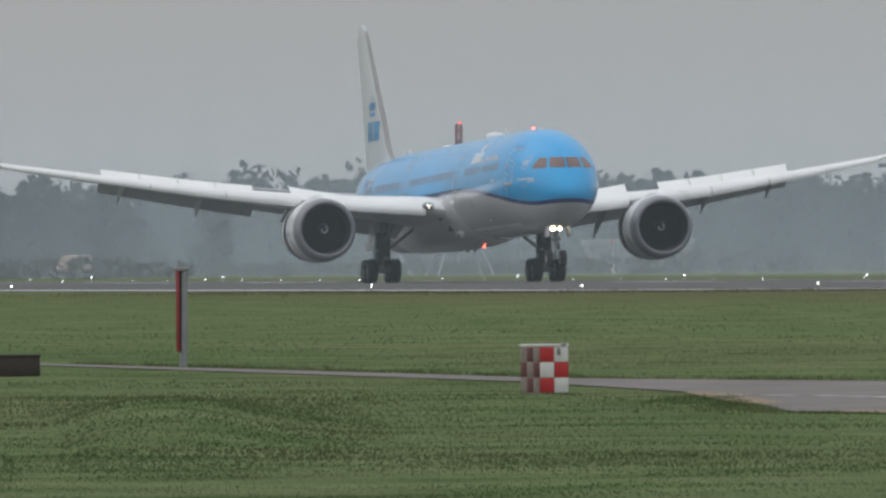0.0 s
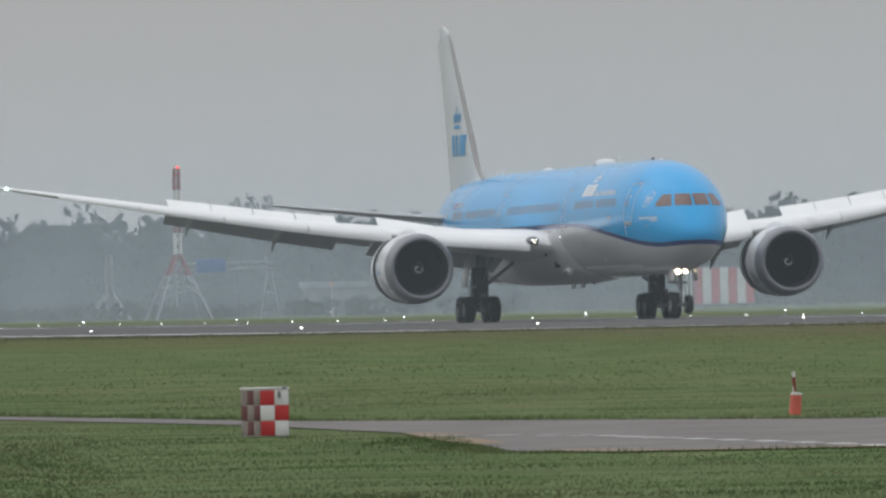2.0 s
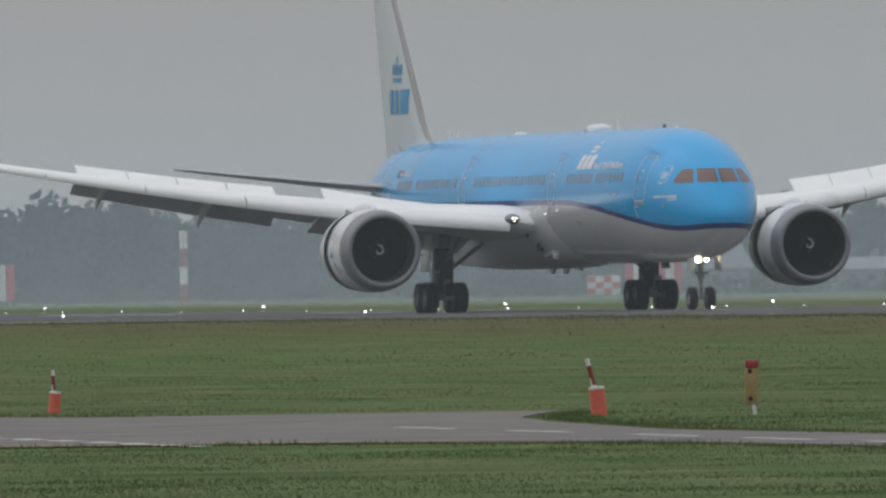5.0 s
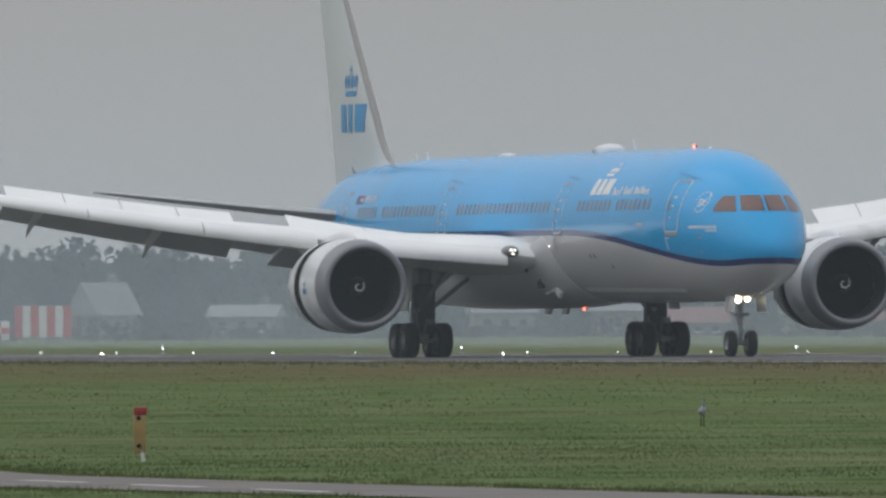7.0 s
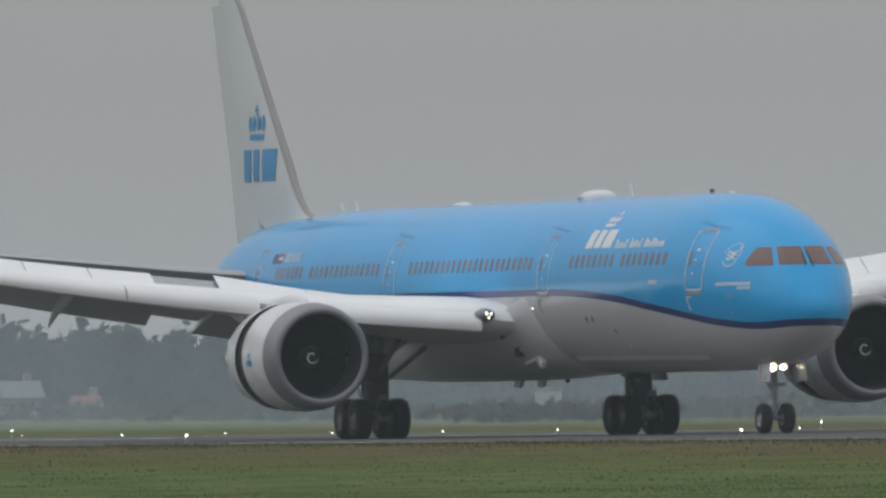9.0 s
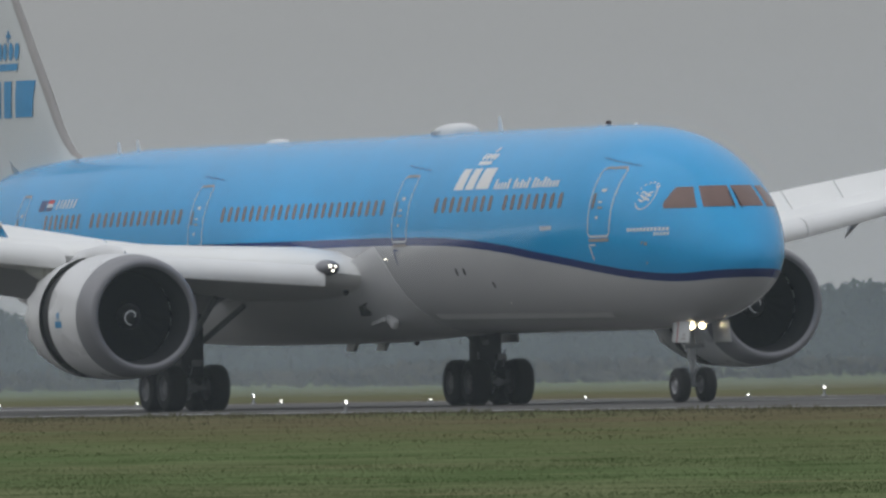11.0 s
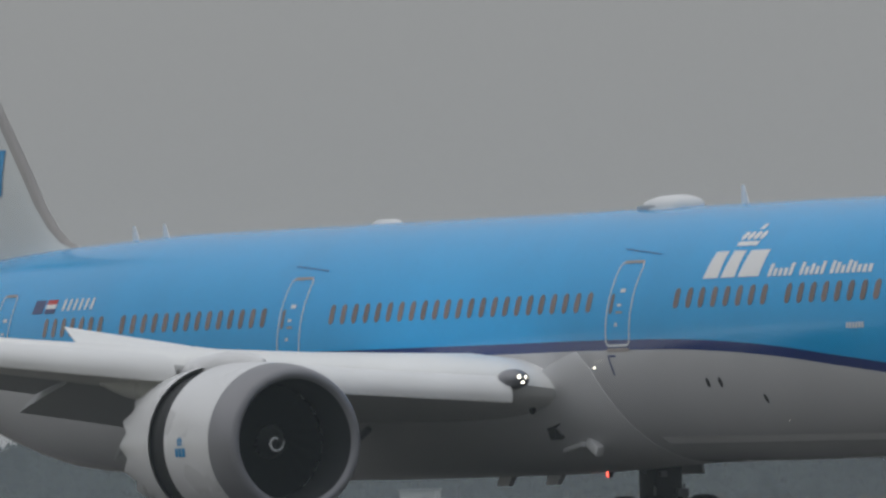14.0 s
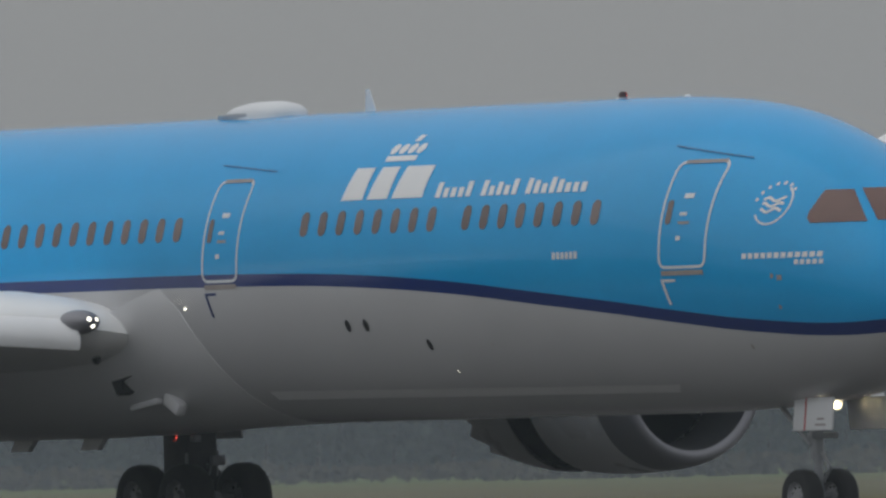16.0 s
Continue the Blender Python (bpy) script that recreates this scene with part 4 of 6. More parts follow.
    # ports and vents on the lower skin
    for x, z, r in ((-17.5, 3.94, .12), (-16.88, 3.94, .12), (-15.0, 3.53, .11), (-12.9, 3.5, .04), (-5.0, 3.3, .05), (-8.0, 3.4, .03), (-18.5, 4.3, .03), (-4.0, 4.6, .05), (-3.9, 4.02, .04)):
        part("skin_port", patch([(x + r * .75 * math.cos(k * math.pi / 6), z + r * math.sin(k * math.pi / 6)) for k in range(12)], .008), BLACK if r > .05 else SILL, airliner, smooth=False)
    # paler band: a belly reflection put into the colour
    part("belly_reflection", quad_patch([(-8.2, 2.50), (-21.6, 2.58), (-21.6, 2.74), (-7.95, 2.64)], 16, 2, .008), BELLY_REFLECTION, airliner, "paler band painted as a reflection on the lower skin")
    # windscreen: two front panes and two side panes
    for a0, a1, b0, b1, zt, zb in ((1.2, 21.4, 1.2, 18.9, 6.19, 5.58), (-21.4, -1.2, -18.9, -1.2, 6.19, 5.58)):
        bm = bmesh.new()
        g = []
        for j in range(7):
            v = j / 6
            g.append([bm.verts.new(over_nose((a0 + (a1 - a0) * i / 8) * (1 - v) + (b0 + (b1 - b0) * i / 8) * v, zt + (zb - zt) * v, .010)) for i in range(9)])
        for j in range(6):
            for i in range(8):
                bm.faces.new((g[j][i], g[j][i + 1], g[j + 1][i + 1], g[j + 1][i]))
        part("windscreen_pane", bm, GLASS, airliner, "brownish reflecting windscreen pane")
    for s in (-1, 1):
        bm = bmesh.new()
        g = []
        for j in range(7):
            v = j / 6
            z = 6.17 + (5.56 - 6.17) * v
            a0 = 25.2 + (22.6 - 25.2) * v
            a1 = float(np.interp(v, [0, .12, .78, 1], [39.5, 41.5, 48.5, 46.5]))
            g.append([bm.verts.new(over_nose(-s * (a0 + (a1 - a0) * i / 6), z, .010)) for i in range(7)])
        for j in range(6):
            for i in range(6):
                bm.faces.new((g[j][i], g[j][i + 1], g[j + 1][i + 1], g[j + 1][i]))
        part("windscreen_pane", bm, GLASS, airliner, "brownish side window of the flight deck")
    for s in (-1, 1):
        a, b = over_nose(2.2 * s, 5.50, .04), over_nose(1.6 * s, 6.02, .04)
        part("wiper", rod(a, b, .016, 6), BLACK, airliner, "thin black wiper")
    # roof: satellite dome, blades, lamps
    loops = []
    for x, hw, zt in ((-25.75, .03, 8.12), (-25.3, .28, 8.22), (-24.9, .45, 8.33), (-24.4, .52, 8.39), (-23.75, .52, 8.395), (-23.4, .45, 8.35), (-23.22, .3, 8.26), (-23.15, .05, 8.13)):
        loops.append([(x, hw * math.cos(math.pi * i / 12), 8.04 + (zt - 8.04) * max(0.0, math.sin(math.pi * i / 12))**.6) for i in range(13)])
    dome = part("antenna_dome", rings(loops), WHITE, airliner, "white rounded antenna dome")
    # base ring in darker grey, partly for the shade under the dome
    loops = [[(-24.42 + rx * math.cos(2 * math.pi * i / 32), ry * math.sin(2 * math.pi * i / 32), zz) for i in range(32)] for zz, rx, ry in ((8.0, 1.2, .5), (8.13, 1.27, .53), (8.165, 1.22, .52), (8.17, 1.1, .4))]
    part("dome_base", rings(loops), SHADED_GREY, dome, "grey riveted base ring", angle=30)
    loops = []
    for x, hw, zt in ((-39.9, .05, 8.12), (-39.5, .25, 8.2), (-38.8, .25, 8.2), (-38.4, .05, 8.12)):
        loops.append([(x, hw * math.cos(math.pi * i / 8), 8.05 + (zt - 8.05) * math.sin(math.pi * i / 8)) for i in range(9)])
    part("antenna_dome", rings(loops), WHITE, airliner)
    for x, z, h in ((-20.45, 8.08, .45), (-53.0, 7.98, .4), (-51.3, 8.02, .38)):
        part("blade_antenna", plate([(x + .12, z), (x - .25, z), (x - .22, z + h), (x - .12, z + h)], .03), WHITE, airliner, "thin white blade antenna", angle=30)
    for at, way, tag in (((-11.9, 0, 8.08), 1, "red anti-collision beacon on the roof"), ((-27.8, 0, 1.99), -1, "red anti-collision beacon under the belly")):
        b = part("beacon", lathe([(0, .14), (way * .03, .13), (way * .04, .05)], 20, 'z', True, True), BELLY_PAINT, airliner, tag, at=at)
        bm = bmesh.new()
        bmesh.ops.create_uvsphere(bm, u_segments=14, v_segments=10, radius=.07)
        bmesh.ops.translate(bm, vec=(0, 0, way * .08), verts=bm.verts)
        part("lamp", bm, FLASH, b, "glowing red lamp")
        loops = []              # made-up turning hood with one open side, blinks the strobe lamp
        for zz, r in ((.0, .09), (.10, .09), (.145, .065), (.16, .01)):
            loops.append([(r * math.cos(radians(34 + 292 * i / 24)), r * math.sin(radians(34 + 292 * i / 24)), way * zz) for i in range(25)])
        HOODS.append(part("hood", rings(loops, False, False, closed=False), BEACON, b, "added dark hood that turns to blink the lamp"))
    bm = bmesh.new()
    bmesh.ops.create_uvsphere(bm, u_segments=12, v_segments=8, radius=.075)
    bmesh.ops.translate(bm, vec=(-9.75, 0, 8.05), verts=bm.verts)
    part("roof_fitting", bm, WHITE, airliner)
    for x, z, r in ((-22.95, 4.38, .020), (-14.6, 3.02, .008)):
        bm = bmesh.new()
        bmesh.ops.create_uvsphere(bm, u_segments=10, v_segments=8, radius=r)
        bmesh.ops.translate(bm, vec=skin(x, z, .02), verts=bm.verts)
        part("skin_light", bm, ROOT_LAMP, airliner, "small glowing white inspection light")
    for x in (-32.65, -30.1):
        part("drain_mast", plate([(x, 2.0), (x - .75, 2.0), (x - .95, 1.70), (x - .35, 1.70)], .12), BELLY_PAINT, airliner, "short grey blade under the belly", angle=30)
    # rain gutters over the doors and a small skin port
    for a, b in (((-7.35, 7.08), (-5.24, 6.80)), ((-22.5, 7.11), (-20.4, 6.94)), ((-39.9, 7.1), (-37.9, 6.95))):
        part("rain_gutter", quad_patch([(a[0], a[1]), (b[0], b[1]), (b[0], b[1] + .022), (a[0], a[1] + .022)], 8, 1, .014), GUTTER, airliner, "thin dark blue rain gutter", smooth=False)
    part("skin_port", quad_patch([(-3.88, 4.52), (-3.77, 4.52), (-3.77, 4.61), (-3.88, 4.61)], 2, 2, .01), SILL, airliner, smooth=False)
    # fairing intake and exits; a black V-shaped plate paints the intake's shade
    part("intake", plate([(-24.9, 3.28), (-26.25, 3.12), (-26.0, 2.74), (-25.75, 2.80), (-25.8, 3.02)], .5), BLACK, airliner, "black plate for the shaded edges of the ram air intake", angle=30, at=(0, -2.2, 0))
    part("intake_hood", box_bm(.60, .24, .28, (-24.75, -1.92, 2.56), .07, Matrix.Rotation(radians(28), 4, 'Y')), BELLY_PAINT, airliner, "small grey outlet flap", angle=30)
    part("intake_hood", box_bm(1.0, .18, .14, (-25.6, -2.02, 2.55), .06, Matrix.Rotation(radians(-8), 4, 'Y')), BELLY_PAINT, airliner, angle=30)
    bm = bmesh.new()
    bmesh.ops.create_uvsphere(bm, u_segments=12, v_segments=8, radius=.12)
    bmesh.ops.scale(bm, vec=(1, .6, 1), verts=bm.verts)
    bmesh.ops.translate(bm, vec=(-25.95, -2.93, 3.47), verts=bm.verts)
    part("skin_port", bm, BLACK, airliner)


BELLY_REFLECTION = material("belly_reflection_grey", (0.72, 0.72, 0.72), 0.35, vary=0.06, size=2.0)
SILL = material("sill_grey", (0.34, 0.30, 0.28), 0.5, vary=0.15, size=0.3)
GUTTER = material("gutter_blue", (0.01, 0.12, 0.30), 0.4, vary=0.1)
LOGO_NAVY = material("logo_navy", (0.02, 0.04, 0.16), 0.4, vary=0.05)

fuselage()
for sd in (-1, 1):
    wing(sd)
    engine(sd)
    main_gear(sd)
nose_gear()
tail()
cabin_details()


def rolling(nose_x, pitch, swing=0.0):
    """The airliner on the runway, turned about its main wheels; swing: degrees turned about the camera to fit its view.
    """
    return pose(0, 0, 0, 0, 0, swing) @ pose(nose_x - 34.58, LINE_Y, 0.6, 0, -pitch, 0) @ pose(34.58, 0, -0.6)

# ------------------------------------------------------------------ the airfield
def bearing(az, dist):
    """The ground point at a bearing (degrees from +y, clockwise) and distance from the camera."""
    return dist * math.sin(radians(az)), dist * math.cos(radians(az))


def facing(x, y, turn=0.0):
    """A pose on the ground whose front (-y) looks at the camera."""
    return pose(x, y, 0, 0, 0, -math.degrees(math.atan2(x, y)) + turn)


def lamp_set():
    """Elevated runway edge lights and inset lights."""
    first = tagged(empty("runway_edge_light"), "small glowing white runway edge light", "light", "runway edge lights")
    part("base", lathe([(0, .09), (.03, .09), (.05, .04), (.22, .03)], 10, 'z', True, True), GALV, first)
    bm = bmesh.new()
    bmesh.ops.create_uvsphere(bm, u_segments=10, v_segments=8, radius=.033)
    bmesh.ops.translate(bm, vec=(0, 0, .30), verts=bm.verts)
    part("lens", bm, LAMP, first, "glowing glass lens")
    # made-up plates hide the lens from the side, dimming nearer lamps
    for s in (-1, 1):
        part("hood", box_bm(.20, .006, .10, (0, s * .043, .295), .001), GALV, first, "made-up side plate that dims the lens from the side", smooth=False)
    far = .02 + land(LINE_Y + 31.5)
    first.matrix_basis = pose(-971 - 57.3 * 12, LINE_Y - 31.5, .02 + land(LINE_Y - 31.5, -2000))
    for k in range(-11, 17):
        copy_thing(first, pose(-971 + 57.3 * k, LINE_Y - 31.5, .02 + land(LINE_Y - 31.5, -971 + 57.3 * k)))
    for k in range(-14, 20):
        o = copy_thing(first, pose(-1150.7 + 56.9 * k, LINE_Y + 31.5, far))
        o.scale = (1.1, 1.1, 1.0)
    small = tagged(empty("inset_light"), "tiny glowing light set into the runway", "light", "inset runway lights")
    bm = bmesh.new()
    bmesh.ops.create_uvsphere(bm, u_segments=8, v_segments=6, radius=.020)
    bmesh.ops.translate(bm, vec=(0, 0, .10), verts=bm.verts)
    part("lens", bm, LAMP, small)
    part("collar", lathe([(0, .11), (.05, .10), (.06, .04)], 10, 'z', True, True), GALV, small)
    small.matrix_basis = pose(-1489.8, 239.5, .02 + land(239.5))
    for k in range(-98, -8):
        copy_thing(small, pose(15 * k - 4.8, 239.5, .02 + land(239.5)))


def runway_marks():
    """White painted bars and a broken line of the runway; dashes of the service road."""
    for k in range(-52, -2):
        bm = box_bm(30, .9, .006, (30 * 2 * k * .5, LINE_Y, .026))
        if k % 2:
            ob = tagged(mesh_ob("centre_line", bm, MARKING, False), "worn white centre line dash", kind="structure")
        else:
            bm.free()
    for side in (-1, 1):
        y = LINE_Y + side * 29.5
        banded("edge_line", -2500, 100, (y - .45, y + .45), .032, MARKING, "white painted runway edge line")
    pts = [(-206.4, 40.95), (-203.4, 41.5), (-200.9, 41.64), (-197.0, 41.25), (-193.9, 41.02), (-189.2, 40.7), (-184.0, 40.3), (-179.2, 39.85), (-176.0, 39.7)]
    for (ax, ay), (bx, by) in zip(pts, pts[1:]):
        for u0, u1 in ((0.05, 0.32), (0.55, 0.80)):
            a, b = Vector((ax + (bx - ax) * u0, ay + (by - ay) * u0, 0)), Vector((ax + (bx - ax) * u1, ay + (by - ay) * u1, 0))
            n = (b - a).normalized().cross(Vector((0, 0, 1))) * .11
            bm = bmesh.new()
            bm.faces.new([bm.verts.new(p + Vector((0, 0, .017))) for p in (a + n, b + n, b - n, a - n)])
            tagged(mesh_ob("road_dash", bm, MARKING, False), "worn white road dash", kind="structure")
    for x0 in (-196, -189, -182, -176, -170):
        y0 = 46.03 + (x0 + 196) * -.075
        bm = bmesh.new()
        bm.faces.new([bm.verts.new((x, y, .017)) for x, y in ((x0, y0 - .06), (x0 + 3.4, y0 - .3), (x0 + 3.4, y0 - .16), (x0, y0 + .08))])
        tagged(mesh_ob("road_dash", bm, MARKING, False), "worn white road dash", kind="structure")


def checkered_box():
    c = tagged(empty("checkered_box"), "red and white checkered metal cabinet standing in grass", "cabinet")
    w, d, h, q = .32, .62, .505, .16
    part("body", box_bm(w - .01, d - .01, h, (0, d / 2, h / 2), .006), SIGNAL_WHITE, c, angle=30)
    part("lid", box_bm(w + .022, d + .02, .022, (0, d / 2, h + .008), .006), SIGNAL_WHITE, c, "flat white lid", angle=30)
    zs = ((0.01, .17), (.17, .335), (.335, .495))
    for r, (z0, z1) in enumerate(zs):
        for k in range(2):
            m = RED if (r + k) % 2 == 0 else SIGNAL_WHITE
            part("panel", box_bm(q - .004, .012, z1 - z0 - .004, (-q / 2 + k * q, -.002, (z0 + z1) / 2), .002), m, c, "red panel" if m is RED else "", angle=30)
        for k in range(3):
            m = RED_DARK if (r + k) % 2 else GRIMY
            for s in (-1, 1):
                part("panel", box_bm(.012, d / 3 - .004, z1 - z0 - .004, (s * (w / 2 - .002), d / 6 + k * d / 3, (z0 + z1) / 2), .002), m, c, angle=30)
    part("latch", joined(box_bm(.03, .03, .07, (.05, -.02, .45), .005), rod((.12, -.01, .5), (.12, -.01, .535), .012, 8), rod((.09, -.01, .5), (.09, -.01, .545), .008, 8)), GALV, c, "grey steel latch", angle=30)
    c.matrix_basis = facing(-212.2, 40.45, 19)


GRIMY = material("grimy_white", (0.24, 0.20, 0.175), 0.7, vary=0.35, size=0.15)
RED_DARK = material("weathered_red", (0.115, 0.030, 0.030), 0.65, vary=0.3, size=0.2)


def post():
    p = tagged(empty("marker_post"), "grey steel post with a tall red reflector strip", "post")
    part("pole", rod((0, 0, 0), (0.02, 0, 1.32), .050, 16, .044), GALV, p, "grey steel pole")
    part("reflector", box_bm(.050, .05, 1.12, (-.072, -.03, .77), .01), REFLECTOR, p, "red reflector strip", angle=30)
    part("reflector_back", box_bm(.03, .07, 1.13, (-.038, .0, .77), .006), BLACK, p, angle=30)
    part("cap", joined(box_bm(.22, .12, .05, (-.02, 0, 1.33), .012), rod((-.05, 0, 1.35), (-.05, 0, 1.45), .03, 10)), GALV, p, "weathered post head", angle=30)
    p.matrix_basis = facing(-272.0, 46.74)


REFLECTOR = material("dull_red_strip", (0.30, 0.045, 0.05), 0.5, vary=0.2, size=0.3)
STAKE = material("faded_yellow_wood", (0.34, 0.24, 0.11), 0.75, vary=0.25, size=0.2)


def wrapped_marker(x, y, lean, s, name_label):
    c = tagged(empty("traffic_marker"), name_label, "marker", "orange road markers")
    part("sleeve", lathe([(0.0, .088), (.06, .086), (.20, .082), (.30, .08), (.305, .05)], 20, 'z', True, True), ORANGE, c, "orange plastic sleeve")
    part("rim", lathe([(.285, .083), (.31, .086), (.315, .06)], 20, 'z', True, True), SIGNAL_WHITE, c, "white rim")
    k = part("stick", rod((-.02, 0, .30), (-.035, 0, .41), .024, 12), SIGNAL_WHITE, c, "red and white banded stick")
    part("band", rod((-.022, 0, .33), (-.052, 0, .54), .025, 12), DARK_RED, k)
    part("band", rod((-.052, 0, .54), (-.063, 0, .62), .024, 12), SIGNAL_WHITE, k)
    c.matrix_basis = facing(x, y) @ pose(0, 0, 0, 0, lean, 0)
    c.scale = (s, s, s)


DARK_RED = material("stick_dark_red", (0.20, 0.03, 0.03), 0.6, vary=0.2, size=0.2)


def yellow_post():
    p = tagged(empty("marker_stake"), "faded yellow wooden stake with a red top", "stake")
    part("board", box_bm(.13, .03, .42, (0, 0, .30), .006), STAKE, p, "faded yellow board", angle=30)
    part("top", box_bm(.14, .045, .09, (.01, 0, .53), .015), REFLECTOR, p, "faded red top", angle=30)
    part("foot", box_bm(.04, .03, .18, (.03, 0, .06), .004, Matrix.Rotation(radians(-8), 4, 'Y')), SIGNAL_WHITE, p, "white foot", angle=30)
    for z in (.17, .46):
        bm = bmesh.new()
        bmesh.ops.create_uvsphere(bm, u_segments=8, v_segments=6, radius=.025)
        bmesh.ops.translate(bm, vec=(-.01, -.015, z), verts=bm.verts)
        part("bolt", bm, BLACK, p)
    p.matrix_basis = facing(-207.2, 52.5)


def drain_block():
    d = tagged(empty("drain_block"), "dark brown weathered timber block in the grass", "block")
    part("body", box_bm(1.0, .5, .25, (0, 0, .125), .02), TIMBER, d, angle=30)
    part("cover", box_bm(1.02, .52, .035, (0, 0, .262), .01), TIMBER, d, "worn flat cover", angle=30)
    d.matrix_basis = facing(-253.94, 41.29)


TIMBER = material("dark_timber", (0.055, 0.045, 0.038), 0.8, vary=0.35, size=0.25, fine=0.01, bump=0.4)


def marker_board(az0, az1, dist, top, label, stripes=7, side_bars=False):
    """A large board of upright red and white boards on posts."""
    wd = dist * radians(az1 - az0)
    m = tagged(empty("striped_board"), label, "marker board", "striped boards beyond the runway")
    q = wd / stripes
    for i in range(stripes):
        part("plank", box_bm(q - .03, .08, top - .35, (-wd / 2 + q * (i + .5), 0, .35 + (top - .35) / 2), .01), RED if i % 2 == 0 else SIGNAL_WHITE, m, smooth=False)
    for u in (-.42, 0, .42):
        part("post", rod((u * wd, .12, 0), (u * wd, .12, top - .1), .07, 8), GALV, m)
    if side_bars:
        for i in range(3):
            part("side_plank", box_bm(.16, .08, top - .4, (-wd / 2 - .25 - .33 * i, .3 + .5 * i, .35 + (top - .4) / 2), .01), SIGNAL_WHITE, m, "narrow white slat", smooth=False)
    x, y = bearing((az0 + az1) / 2, dist)
    m.matrix_basis = facing(x, y)


def lattice_mast(az, dist, height, spread, platform=True, label=""):
    """A four-legged lattice mast in red and white bands."""
    m = tagged(empty("lattice_mast"), label or "tall red and white lattice mast with a platform", "mast")
    bands = 7
    for b in range(bands):
        h0, h1 = height * b / bands, height * (b + 1) / bands
        prof = lambda h: spread * (1 - h / (height * .42)) * .5 + .24 if h < height * .42 else .24 - .08 * (h / height - .42)
        bars = []
        n = 2
        for k in range(n):
            a0, a1 = h0 + (h1 - h0) * k / n, h0 + (h1 - h0) * (k + 1) / n
            c0 = [Vector((sx * prof(a0), sy * prof(a0), a0)) for sx, sy in ((1, 1), (-1, 1), (-1, -1), (1, -1))]
            c1 = [Vector((sx * prof(a1), sy * prof(a1), a1)) for sx, sy in ((1, 1), (-1, 1), (-1, -1), (1, -1))]
            for i in range(4):
                bars.append(rod(c0[i], c1[i], .10, 6))
                if b > 0:
                    bars.append(rod(c0[i], c1[(i + 1) % 4], .05, 5))
                    bars.append(rod(c1[i], c1[(i + 1) % 4], .05, 5))
        part("lattice_section", joined(*bars), (RED_FAR if b % 2 == 0 and b else GALV if b < 2 else SIGNAL_WHITE) if platform else GALV, m, "red band" if platform and b % 2 == 0 and b else "white band", smooth=False)
    if platform:
        part("platform", box_bm(2.3, 1.2, .2, (-.35, 0, height * .73), .04), RED_FAR, m, "dark red platform", angle=30)
        bm = bmesh.new()
        bmesh.ops.create_uvsphere(bm, u_segments=10, v_segments=6, radius=.13)
        bmesh.ops.translate(bm, vec=(.1, 0, height + .1), verts=bm.verts)
        part("obstruction_light", bm, OBSTRUCTION, m, "small red obstruction light")
    x, y = bearing(az, dist)
    m.matrix_basis = facing(x, y, 12)


RED_FAR = material("mast_red", (0.26, 0.05, 0.045), 0.6, vary=0.2, size=1.0)


def striped_pole(az, dist, height):
    m = tagged(empty("striped_pole"), "red and white banded pole beyond the runway", "pole")
    for b in range(4):
        part("band", rod((0, 0, height * b / 4), (0, 0, height * (b + 1) / 4), .33, 12), SIGNAL_WHITE if b % 2 else RED_FAR, m)
    x, y = bearing(az, dist)
    m.matrix_basis = facing(x, y)


def runway_signs():
    s = tagged(empty("mandatory_sign"), "red runway sign reading STOP beside a taxiway", "sign")
    part("panel", box_bm(2.0, .18, .85, (0, 0, .42), .03), SIGN_RED, s, "red sign face", angle=30)
    part("edge", joined(box_bm(.07, .2, .87, (1.02, 0, .42), .01), box_bm(2.1, .2, .05, (0, 0, .87), .01)), YELLOW, s, "yellow sign edge", angle=30)
    cu = bpy.data.curves.new("letters", 'FONT')
    cu.body, cu.size, cu.extrude = "STOP", .44, .006
    tx = new("lettering", cu)
    tx.parent = s
    tx.matrix_basis = pose(-.30, -.102, .36, 90, 0, 0) @ Matrix.Diagonal((.52, 1, 1, 1))
    cu.materials.append(LOGO_WHITE)
    for i in range(2):
        for k in range(4 - i):
            part("lettering_bar", box_bm(.10, .01, .10, (.56 + .13 * k - .07 * 0, -.098, .66 - .16 * i)), LOGO_WHITE, s, smooth=False)
    x, y = bearing(-64.80, 258 / math.cos(radians(64.80)))
    s.matrix_basis = facing(x, y, -6) @ pose(0, 0, land(y))
    g = tagged(empty("direction_sign"), "yellow taxiway direction sign", "sign")
    part("panel", box_bm(1.4, .16, .7, (0, 0, .36), .03), SIGN_YELLOW, g, "yellow sign face", angle=30)
    part("inner_panel", box_bm(.62, .02, .36, (.02, -.082, .22), .004), GALV, g, "grey inner panel", angle=30)
    part("top_lip", box_bm(1.46, .22, .08, (0, -.02, .70), .015), SIGN_YELLOW, g, angle=30)
    part("groove", box_bm(1.2, .01, .02, (0, -.083, .52)), BLACK, g, smooth=False)
    for u in (-.5, .5):
        part("leg", rod((u, 0, 0), (u, 0, .1), .04, 8), GALV, g)
    x, y = bearing(-65.806, 258 / math.cos(radians(65.806)))
    g.matrix_basis = facing(x, y) @ pose(0, 0, land(y))


SIGN_RED = material("sign_red", (0.42, 0.02, 0.025), 0.5, vary=0.08)
SIGN_YELLOW = material("sign_yellow", (0.62, 0.42, 0.02), 0.5, vary=0.08)


VAN = material("van_dull_orange", (0.26, 0.15, 0.07), 0.5, vary=0.15, size=0.5)


